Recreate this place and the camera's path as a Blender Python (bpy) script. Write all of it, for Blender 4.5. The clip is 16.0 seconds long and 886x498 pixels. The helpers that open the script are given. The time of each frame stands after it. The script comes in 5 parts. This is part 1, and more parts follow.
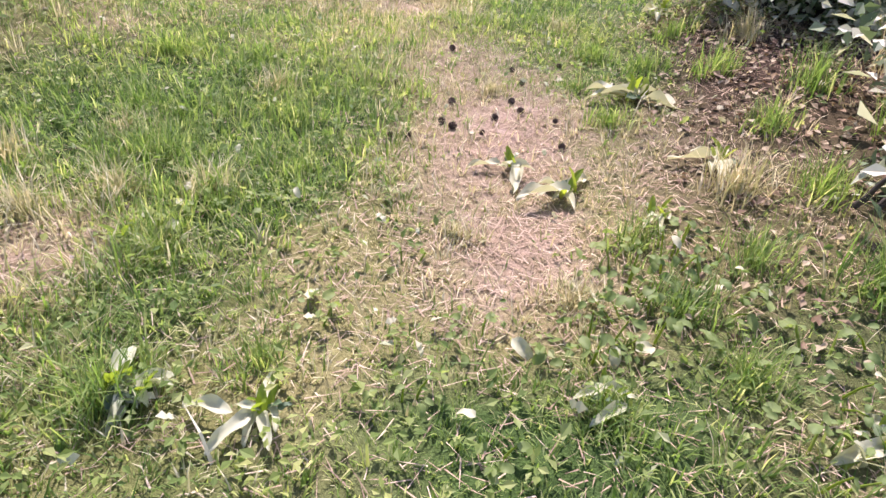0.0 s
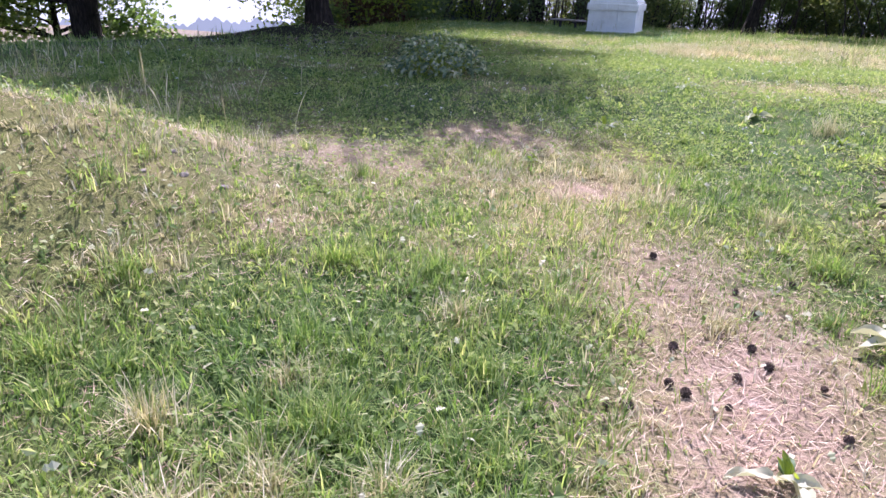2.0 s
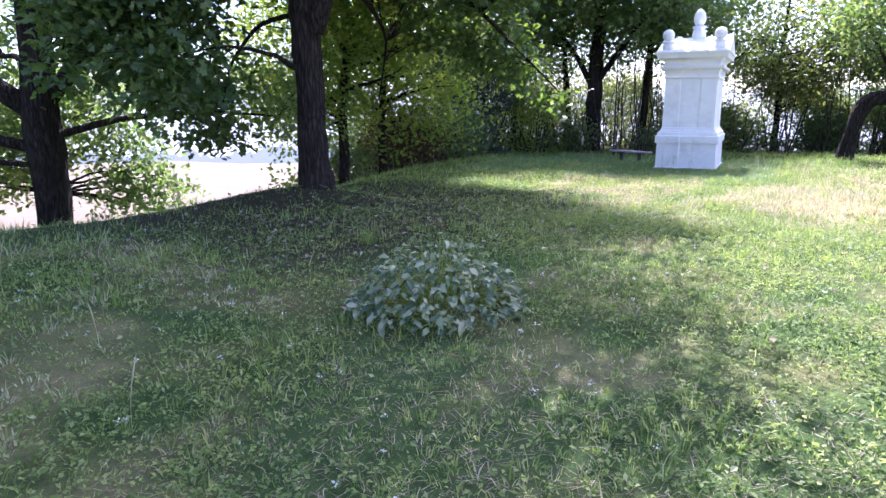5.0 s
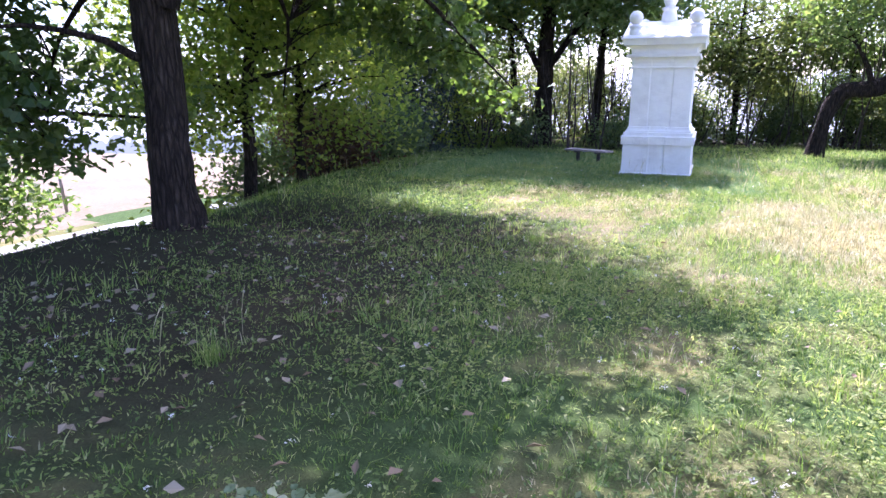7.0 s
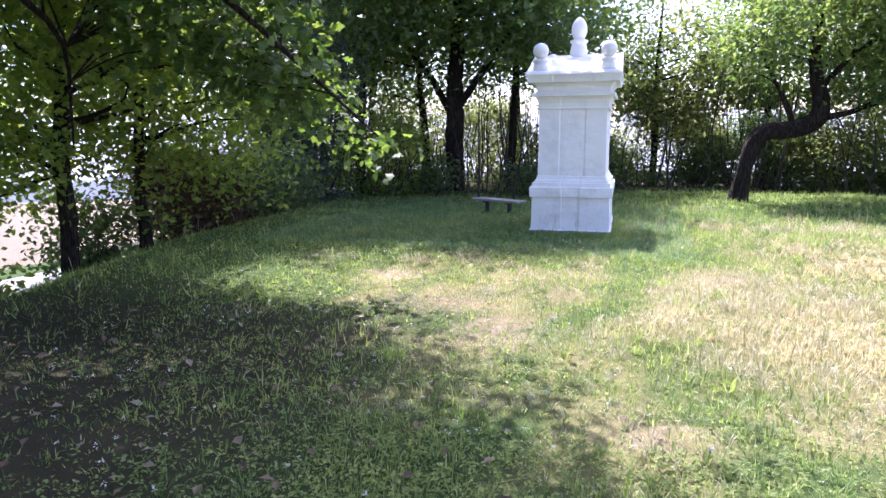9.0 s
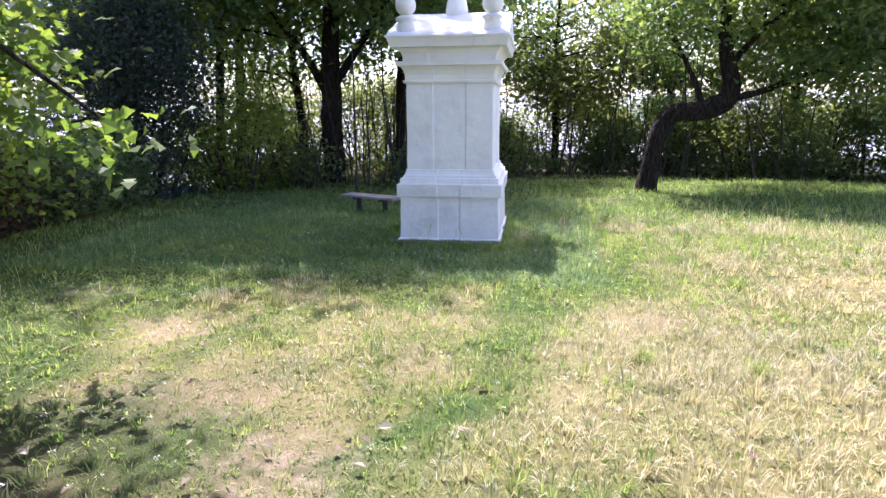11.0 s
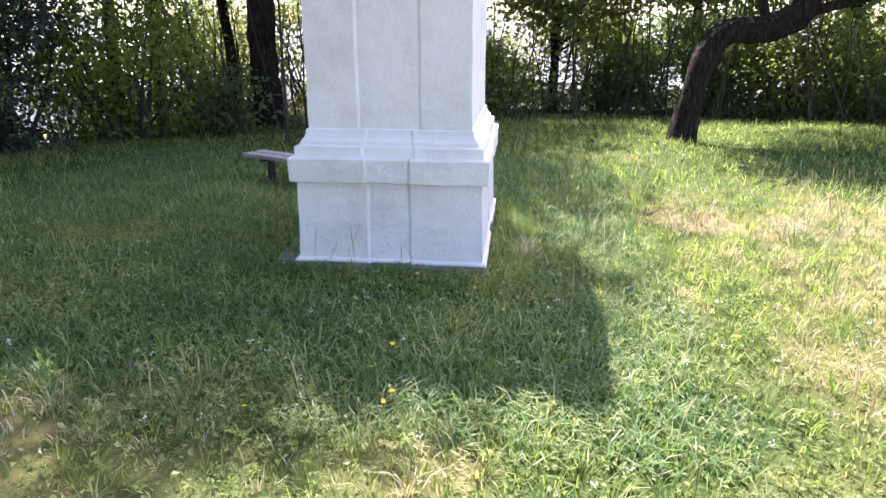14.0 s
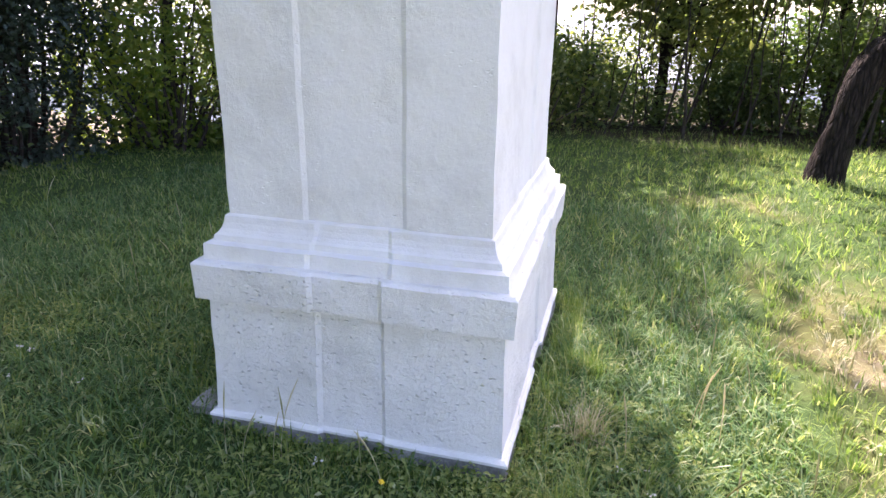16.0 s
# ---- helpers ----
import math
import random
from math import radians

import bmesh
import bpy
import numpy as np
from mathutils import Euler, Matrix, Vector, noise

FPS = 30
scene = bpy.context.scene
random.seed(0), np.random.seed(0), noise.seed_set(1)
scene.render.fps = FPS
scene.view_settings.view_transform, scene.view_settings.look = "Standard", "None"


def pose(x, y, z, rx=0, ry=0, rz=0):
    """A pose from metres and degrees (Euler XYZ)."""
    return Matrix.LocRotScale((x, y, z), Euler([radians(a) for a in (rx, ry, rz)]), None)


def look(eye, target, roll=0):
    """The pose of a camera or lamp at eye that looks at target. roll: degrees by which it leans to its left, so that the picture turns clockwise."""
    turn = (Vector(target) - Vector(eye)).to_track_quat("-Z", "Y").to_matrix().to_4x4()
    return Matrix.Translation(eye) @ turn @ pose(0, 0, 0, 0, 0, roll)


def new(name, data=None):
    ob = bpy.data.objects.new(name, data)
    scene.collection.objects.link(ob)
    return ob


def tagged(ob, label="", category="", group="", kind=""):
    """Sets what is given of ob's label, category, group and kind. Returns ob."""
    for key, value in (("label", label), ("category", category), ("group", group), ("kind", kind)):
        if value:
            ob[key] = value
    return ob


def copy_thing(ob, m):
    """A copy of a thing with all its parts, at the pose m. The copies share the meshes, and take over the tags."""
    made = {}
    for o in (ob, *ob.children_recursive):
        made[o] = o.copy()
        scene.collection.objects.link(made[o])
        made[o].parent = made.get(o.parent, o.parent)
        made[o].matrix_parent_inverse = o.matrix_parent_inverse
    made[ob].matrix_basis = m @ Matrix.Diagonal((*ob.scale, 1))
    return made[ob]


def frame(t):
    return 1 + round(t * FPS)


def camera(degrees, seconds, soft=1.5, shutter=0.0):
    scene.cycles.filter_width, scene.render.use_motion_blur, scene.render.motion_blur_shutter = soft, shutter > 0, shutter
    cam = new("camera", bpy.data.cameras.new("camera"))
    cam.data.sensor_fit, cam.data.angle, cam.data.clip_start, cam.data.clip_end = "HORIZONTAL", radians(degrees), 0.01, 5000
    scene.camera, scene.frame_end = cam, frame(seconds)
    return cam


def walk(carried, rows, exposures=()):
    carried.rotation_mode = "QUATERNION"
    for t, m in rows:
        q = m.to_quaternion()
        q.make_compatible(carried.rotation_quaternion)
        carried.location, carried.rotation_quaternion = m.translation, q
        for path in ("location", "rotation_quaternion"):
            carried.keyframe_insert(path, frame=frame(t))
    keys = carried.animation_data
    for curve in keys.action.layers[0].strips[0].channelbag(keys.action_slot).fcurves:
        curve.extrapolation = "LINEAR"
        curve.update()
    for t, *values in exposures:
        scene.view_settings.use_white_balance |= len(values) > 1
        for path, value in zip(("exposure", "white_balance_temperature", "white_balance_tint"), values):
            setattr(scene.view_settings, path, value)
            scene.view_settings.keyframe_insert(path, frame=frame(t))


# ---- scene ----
cam = camera(69.1, 16.0)
PATH = [
    (0, (0.076, 0.336, 1.537), (-0.251, 2.008, 0.49), 4.6),
    (0.5, (-0.002, 0.479, 1.547), (-0.363, 2.172, 0.546), 3.7),
    (1, (-0.026, 0.549, 1.568), (-0.455, 2.254, 0.617), 2.7),
    (1.5, (-0.247, 0.674, 1.602), (-0.782, 2.397, 0.74), 2.4),
    (2, (-0.425, 0.891, 1.733), (-1.148, 2.595, 0.975), 2.1),
    (2.3, (-0.514, 1.142, 1.801), (-1.358, 2.834, 1.149), 1.4),
    (2.5, (-0.608, 1.3, 1.85), (-1.496, 3.005, 1.299), 1.6),
    (3, (-0.882, 1.779, 1.849), (-1.872, 3.471, 1.459), 0.9),
    (3.2, (-0.957, 2.009, 1.89), (-1.974, 3.69, 1.517), 0.6),
    (5.3, (-1.569, 4.424, 2.107), (-2.489, 6.142, 1.658), -0.3),
    (5.5, (-1.669, 4.703, 2.088), (-2.581, 6.423, 1.631), -0.3),
    (6, (-1.876, 5.278, 2.14), (-2.766, 7.008, 1.676), -0.3),
    (6.5, (-2.125, 5.861, 2.218), (-2.951, 7.62, 1.744), -0.1),
    (7, (-2.371, 6.364, 2.326), (-3.152, 8.14, 1.842), -0.1),
    (7.5, (-2.496, 6.894, 2.377), (-3.239, 8.685, 1.886), -0.1),
    (8, (-2.533, 7.436, 2.448), (-3.267, 9.246, 2.018), -0.4),
    (8.5, (-2.565, 8.069, 2.46), (-3.272, 9.9, 2.075), -0.5),
    (9, (-2.43, 8.717, 2.412), (-3.026, 10.589, 2.04), -0.4),
    (9.5, (-2.303, 9.322, 2.35), (-2.781, 11.227, 1.974), -0.5),
    (9.7, (-2.274, 9.572, 2.365), (-2.708, 11.487, 1.987), -0.5),
    (11.8, (-2.538, 12.479, 2.336), (-2.851, 14.4, 1.877), -0.4),
    (12, (-2.609, 12.77, 2.308), (-2.918, 14.69, 1.842), -0.4),
    (12.5, (-2.703, 13.374, 2.287), (-3.01, 15.291, 1.809), -0.3),
    (13, (-2.695, 14.033, 2.229), (-2.995, 15.941, 1.709), -0.1),
    (13.5, (-2.745, 14.666, 2.219), (-3.027, 16.557, 1.633), 0.0),
    (14, (-2.677, 15.258, 2.197), (-2.946, 17.136, 1.567), 0.0),
    (14.5, (-2.624, 15.853, 2.179), (-2.877, 17.728, 1.53), 0.4),
    (15, (-2.62, 16.366, 2.233), (-2.877, 18.232, 1.56), 1.0),
    (15.5, (-2.58, 16.81, 2.306), (-2.895, 18.664, 1.625), 0.6),
    (16, (-2.613, 17.244, 2.335), (-3.159, 19.055, 1.688), 0.9),
]
walk(cam, [(t, look(eye, target, roll)) for t, eye, target, roll in PATH], exposures=[(0, 1.12, 6200, 33), (1.5, 1.13, 5850, 35), (2.1, 1.24, 5600, 39), (3, 1.36, 5250, 41), (5, 1.96, 5400, 42), (6, 2.04, 5400, 42), (7.5, 1.93, 5550, 42), (9, 1.84, 5600, 41), (12, 1.66, 6050, 36), (14, 2.08, 6250, 38), (16, 2.06, 6400, 36)])

# ---- world, sun ----
SUN_DIR = Vector((-0.60, 1.50, 2.55)).normalized()          # towards the sun
world = bpy.data.worlds.new("world")
scene.world = world
world.use_nodes = True
wn = world.node_tree
sky = wn.nodes.new("ShaderNodeTexSky")
sky.sky_type = 'NISHITA'
sky.sun_disc = False
sky.sun_elevation = math.asin(SUN_DIR.z)
sky.sun_rotation = math.atan2(-SUN_DIR.x, SUN_DIR.y)
sky.dust_density = 1.5
sky.air_density = 1.0
wn.nodes["Background"].inputs["Strength"].default_value = 0.135
wn.links.new(sky.outputs[0], wn.nodes["Background"].inputs["Color"])
sun = new("sun", bpy.data.lights.new("sun", 'SUN'))
sun.data.energy = 5.0
sun.data.angle = radians(0.6)
sun.data.color = (1.0, 0.95, 0.87)
sun.matrix_world = look((0, 0, 30), Vector((0, 0, 30)) - SUN_DIR)


# ---- materials ----
def nodes_of(name):
    m = bpy.data.materials.new(name)
    m.use_nodes = True
    t = m.node_tree
    return m, t, t.nodes["Principled BSDF"], t.nodes["Material Output"]


def noise_node(t, scale, detail=4.0, rough=0.6, coord="Object"):
    n = t.nodes.new("ShaderNodeTexNoise")
    n.inputs["Scale"].default_value = scale
    n.inputs["Detail"].default_value = detail
    n.inputs["Roughness"].default_value = rough
    c = t.nodes.new("ShaderNodeNewGeometry" if coord == "World" else "ShaderNodeTexCoord")
    t.links.new(c.outputs["Position" if coord == "World" else coord], n.inputs["Vector"])
    return n


def ramp(t, source, stops):
    r = t.nodes.new("ShaderNodeValToRGB")
    e = r.color_ramp.elements
    while len(e) < len(stops):
        e.new(0.5)
    for k, (p, c) in zip(e, stops):
        k.position, k.color = p, (*c, 1)
    t.links.new(source, r.inputs["Fac"])
    return r


def mixed(t, fac, a, b, mode='MIX'):
    n = t.nodes.new("ShaderNodeMix")
    n.data_type, n.blend_type = 'RGBA', mode
    for value, sock in ((fac, n.inputs[0]), (a, n.inputs[6]), (b, n.inputs[7])):
        if hasattr(value, "is_linked"):
            t.links.new(value, sock)
        elif isinstance(value, tuple):
            sock.default_value = (*value, 1)
        else:
            sock.default_value = value
    return n.outputs[2]


def bump(t, p, height, strength, distance):
    b = t.nodes.new("ShaderNodeBump")
    b.inputs["Strength"].default_value = strength
    b.inputs["Distance"].default_value = distance
    t.links.new(height, b.inputs["Height"])
    t.links.new(b.outputs[0], p.inputs["Normal"])


def surface(name, stops, scale, rough=0.9, fine=None, bump_s=0.4, bump_d=0.01, coord="World"):
    """Two scales of noise over a colour ramp, with relief."""
    m, t, p, out = nodes_of(name)
    big = noise_node(t, scale, 5, 0.65, coord)
    small = noise_node(t, fine or scale * 12, 4, 0.7, coord)
    base = ramp(t, big.outputs["Fac"], stops)
    dark = ramp(t, small.outputs["Fac"], [(0.25, (0.62, 0.62, 0.62)), (0.75, (1.25, 1.25, 1.25))])
    t.links.new(mixed(t, 1.0, base.outputs[0], dark.outputs[0], 'MULTIPLY'), p.inputs["Base Color"])
    p.inputs["Roughness"].default_value = rough
    bump(t, p, small.outputs["Fac"], bump_s, bump_d)
    return m


def leafy(name, stops, glow, share=0.45, rough=0.55, patch=0.35, gloss=0.45, single=False):
    """Leaf or blade: front colour by island, light passing through the blade."""
    m, t, p, out = nodes_of(name)
    g = t.nodes.new("ShaderNodeObjectInfo" if single else "ShaderNodeNewGeometry")
    r = ramp(t, g.outputs["Random" if single else "Random Per Island"], stops)
    n = noise_node(t, patch, 3, 0.6, "World")
    tone = ramp(t, n.outputs["Fac"], [(0.3, (0.70, 0.80, 0.78)), (0.7, (1.27, 1.18, 1.08))])
    col = mixed(t, 1.0, r.outputs[0], tone.outputs[0], 'MULTIPLY')
    t.links.new(col, p.inputs["Base Color"])
    p.inputs["Roughness"].default_value = rough
    p.inputs["Specular IOR Level"].default_value = gloss
    tr = t.nodes.new("ShaderNodeBsdfTranslucent")
    t.links.new(mixed(t, 1.0, col, glow, 'MULTIPLY'), tr.inputs["Color"])
    mx = t.nodes.new("ShaderNodeMixShader")
    mx.inputs[0].default_value = share
    t.links.new(p.outputs[0], mx.inputs[1])
    t.links.new(tr.outputs[0], mx.inputs[2])
    t.links.new(mx.outputs[0], out.inputs["Surface"])
    return m


GREEN = leafy("grass_green", [(0.0, (0.075, 0.135, 0.036)), (0.5, (0.15, 0.222, 0.058)), (0.86, (0.265, 0.31, 0.11)), (1.0, (0.45, 0.43, 0.25))], (1.9, 2.0, 1.2), 0.45, patch=1.6, gloss=0.2)
# lush grass: the green above, cooled and darkened for the shaded lawn
LUSH_SHADE = leafy("grass_lush_shade", [(0.0, (0.055, 0.118, 0.042)), (0.5, (0.105, 0.19, 0.066)), (0.86, (0.21, 0.28, 0.13)), (1.0, (0.40, 0.41, 0.26))], (1.8, 2.0, 1.2), 0.42, 0.5, 1.6, 0.35)
STRAW = leafy("grass_straw", [(0.0, (0.25, 0.27, 0.11)), (0.5, (0.44, 0.405, 0.24)), (0.85, (0.56, 0.51, 0.35)), (1.0, (0.68, 0.64, 0.50))], (1.2, 1.15, 0.9), 0.4)
CLOVER = leafy("clover", [(0.0, (0.10, 0.155, 0.045)), (0.5, (0.17, 0.225, 0.07)), (1.0, (0.29, 0.32, 0.13))], (1.9, 2.0, 1.1), 0.42, patch=1.6, gloss=0.2)
OAKLEAF = leafy("oak_leaf", [(0.0, (0.045, 0.085, 0.026)), (0.6, (0.078, 0.128, 0.036)), (1.0, (0.125, 0.17, 0.052))], (2.1, 2.2, 0.9), 0.45, 0.48)
WOODLEAF = leafy("wood_leaf", [(0.0, (0.06, 0.10, 0.038)), (0.6, (0.10, 0.15, 0.055)), (1.0, (0.165, 0.20, 0.085))], (2.5, 2.6, 1.3), 0.5, 0.45)
LIGHTLEAF = leafy("light_leaf", [(0.0, (0.09, 0.14, 0.034)), (0.6, (0.145, 0.195, 0.05)), (1.0, (0.22, 0.25, 0.08))], (2.6, 2.6, 1.0), 0.56)
HEDGELEAF = leafy("hedge_leaf", [(0.0, (0.075, 0.105, 0.04)), (0.6, (0.12, 0.155, 0.06)), (1.0, (0.19, 0.21, 0.09))], (2.4, 2.4, 1.2), 0.5)
DARKLEAF = leafy("dark_leaf", [(0.0, (0.052, 0.085, 0.034)), (0.6, (0.08, 0.12, 0.048)), (1.0, (0.125, 0.165, 0.07))], (2.2, 2.3, 1.0), 0.42)
RUSTLEAF = leafy("rust_leaf", [(0.0, (0.05, 0.025, 0.02)), (0.5, (0.08, 0.04, 0.025)), (1.0, (0.12, 0.10, 0.03))], (1.8, 1.4, 0.9), 0.35)
NEEDLE = leafy("needle", [(0.0, (0.03, 0.05, 0.034)), (1.0, (0.07, 0.10, 0.075))], (1.5, 1.6, 1.1), 0.25)
PALELEAF = leafy("pale_leaf", [(0.0, (0.27, 0.31, 0.18)), (0.5, (0.42, 0.43, 0.30)), (1.0, (0.55, 0.52, 0.38))], (1.1, 1.1, 0.8), 0.3, 0.6)
FELTLEAF = leafy("felt_leaf", [(0.0, (0.05, 0.09, 0.045)), (0.4, (0.10, 0.155, 0.078)), (0.75, (0.19, 0.24, 0.13)), (1.0, (0.36, 0.38, 0.26))], (1.5, 1.6, 0.9), 0.32, 0.55, single=True)
WEEDLEAF = leafy("weed_leaf", [(0.0, (0.09, 0.145, 0.045)), (0.5, (0.15, 0.205, 0.07)), (0.9, (0.26, 0.29, 0.13)), (1.0, (0.42, 0.43, 0.26))], (1.7, 1.8, 1.0), 0.4, patch=1.6, gloss=0.2)
SHOOT = leafy("shoot", [(0.0, (0.12, 0.19, 0.02)), (1.0, (0.22, 0.28, 0.05))], (1.8, 1.8, 0.7), 0.45, single=True)
FALLEN = leafy("fallen_leaf", [(0.0, (0.11, 0.065, 0.04)), (0.5, (0.20, 0.145, 0.085)), (1.0, (0.34, 0.30, 0.21))], (1.0, 0.9, 0.7), 0.2, 0.7)
PETAL = leafy("petal", [(0.0, (0.75, 0.55, 0.02)), (1.0, (0.85, 0.68, 0.05))], (1.0, 1.0, 0.5), 0.3)
WHITEPETAL = leafy("white_petal", [(0.0, (0.6, 0.6, 0.55)), (1.0, (0.75, 0.73, 0.68))], (1.0, 1.0, 0.9), 0.3)
TWIG = surface("twig", [(0.3, (0.03, 0.024, 0.018)), (0.7, (0.07, 0.055, 0.04))], 6.0, 0.95, 50, 0.5, 0.01, "Object")
GREYWOOD = surface("grey_wood", [(0.3, (0.24, 0.22, 0.20)), (0.7, (0.38, 0.35, 0.32))], 5.0, 0.85, 60, 0.5, 0.006, "Object")
DARKMETAL = surface("dark_leg", [(0.3, (0.035, 0.035, 0.035)), (0.7, (0.07, 0.065, 0.06))], 6.0, 0.7, 60, 0.3, 0.004, "Object")
CONE = surface("cone", [(0.3, (0.05, 0.032, 0.022)), (0.7, (0.12, 0.08, 0.055))], 30.0, 0.85, 200, 0.4, 0.002, "Object")
GRAVEL = surface("gravel", [(0.3, (0.27, 0.26, 0.245)), (0.7, (0.36, 0.35, 0.33))], 1.2, 0.95, 60, 0.5, 0.01)
STUBBLE = surface("stubble", [(0.3, (0.135, 0.10, 0.055)), (0.5, (0.17, 0.132, 0.078)), (0.7, (0.12, 0.105, 0.05))], 0.25, 0.95, 9, 0.5, 0.03)
LITTER = leafy("dry_litter", [(0.0, (0.20, 0.14, 0.10)), (0.5, (0.36, 0.26, 0.19)), (1.0, (0.52, 0.42, 0.33))], (1.0, 0.95, 0.85), 0.2, 0.8)
PLINTH = surface("stained_plinth", [(0.3, (0.20, 0.19, 0.175)), (0.6, (0.36, 0.35, 0.32)), (0.75, (0.52, 0.51, 0.48))], 7.0, 0.92, 60, 0.6, 0.008)
STONE = surface("slab_stone", [(0.3, (0.32, 0.31, 0.29)), (0.7, (0.45, 0.44, 0.41))], 5.0, 0.9, 70, 0.5, 0.006)


def bark():
    """Furrowed bark: ridges drawn out along the trunk, lichen-grey on their backs."""
    m, t, p, out = nodes_of("bark")
    c = t.nodes.new("ShaderNodeTexCoord")
    mp = t.nodes.new("ShaderNodeMapping")
    mp.inputs["Scale"].default_value = (1.0, 1.0, 0.16)
    t.links.new(c.outputs["Object"], mp.inputs["Vector"])
    ridge = noise_node(t, 30, 4, 0.65)
    t.links.new(mp.outputs[0], ridge.inputs["Vector"])
    plate = t.nodes.new("ShaderNodeTexVoronoi")
    plate.feature = 'DISTANCE_TO_EDGE'
    plate.inputs["Scale"].default_value = 22
    t.links.new(mp.outputs[0], plate.inputs["Vector"])
    crack = ramp(t, plate.outputs["Distance"], [(0.02, (0, 0, 0)), (0.22, (1, 1, 1))])
    broad = noise_node(t, 2.5, 4, 0.6)
    base = ramp(t, ridge.outputs["Fac"], [(0.3, (0.016, 0.011, 0.008)), (0.55, (0.045, 0.034, 0.025)), (0.75, (0.085, 0.07, 0.055))])
    tone = ramp(t, broad.outputs["Fac"], [(0.35, (0.75, 0.72, 0.70)), (0.7, (1.2, 1.2, 1.1))])
    col = mixed(t, 1.0, base.outputs[0], tone.outputs[0], 'MULTIPLY')
    col = mixed(t, 0.55, col, crack.outputs[0], 'MULTIPLY')
    t.links.new(col, p.inputs["Base Color"])
    p.inputs["Roughness"].default_value = 0.95
    p.inputs["Specular IOR Level"].default_value = 0.2
    high = t.nodes.new("ShaderNodeMath")
    high.operation = 'MULTIPLY_ADD'
    t.links.new(crack.outputs[0], high.inputs[0])
    high.inputs[1].default_value = 0.8
    t.links.new(ridge.outputs["Fac"], high.inputs[2])
    bump(t, p, high.outputs[0], 1.0, 0.03)
    return m


BARK = bark()


def limewash(name, low, high, strength, depth):
    """Old whitewashed plaster: broad grey stains, brush streaks; low and high bound where it is pitted."""
    m, t, p, out = nodes_of(name)
    big = noise_node(t, 2.2, 5, 0.65)
    pit = t.nodes.new("ShaderNodeTexVoronoi")
    pit.inputs["Scale"].default_value = 26
    pit.inputs["Randomness"].default_value = 1
    c = t.nodes.new("ShaderNodeTexCoord")
    mp = t.nodes.new("ShaderNodeMapping")
    mp.inputs["Scale"].default_value = (1.0, 1.0, 2.4)
    t.links.new(c.outputs["Object"], mp.inputs["Vector"])
    t.links.new(mp.outputs[0], pit.inputs["Vector"])
    holes = ramp(t, pit.outputs["Distance"], [(0.08, (0, 0, 0)), (0.22, (1, 1, 1))])
    few = noise_node(t, 7.0, 2, 0.5)
    where = ramp(t, few.outputs["Fac"], [(low, (1, 1, 1)), (high, (0, 0, 0))])
    keep = mixed(t, where.outputs[0], holes.outputs[0], (1, 1, 1))
    grain = noise_node(t, 90, 4, 0.7)
    lump = noise_node(t, 9, 4, 0.6)
    base = ramp(t, big.outputs["Fac"], [(0.28, (0.65, 0.64, 0.575)), (0.5, (0.765, 0.76, 0.695)), (0.8, (0.81, 0.805, 0.75))])
    # lichen specks and grey rub marks low on the base
    sp = noise_node(t, 42, 3, 0.75)
    speck = ramp(t, sp.outputs["Fac"], [(0.68, (1, 1, 1)), (0.74, (0.45, 0.43, 0.40))])
    col = mixed(t, 0.2, base.outputs[0], speck.outputs[0], 'MULTIPLY')
    t.links.new(col, p.inputs["Base Color"])
    p.inputs["Roughness"].default_value = 0.88
    add = t.nodes.new("ShaderNodeMath")
    add.operation = 'MULTIPLY_ADD'
    t.links.new(lump.outputs["Fac"], add.inputs[0])
    add.inputs[1].default_value = 1.6
    t.links.new(keep, add.inputs[2])
    add2 = t.nodes.new("ShaderNodeMath")
    add2.operation = 'MULTIPLY_ADD'
    t.links.new(grain.outputs["Fac"], add2.inputs[0])
    add2.inputs[1].default_value = 0.35
    t.links.new(add.outputs[0], add2.inputs[2])
    bump(t, p, add2.outputs[0], strength, depth)
    return m


LIME = limewash("limewash", 0.60, 0.74, 0.7, 0.010)
LIMEPIT = limewash("pitted_limewash", 0.34, 0.54, 0.9, 0.015)


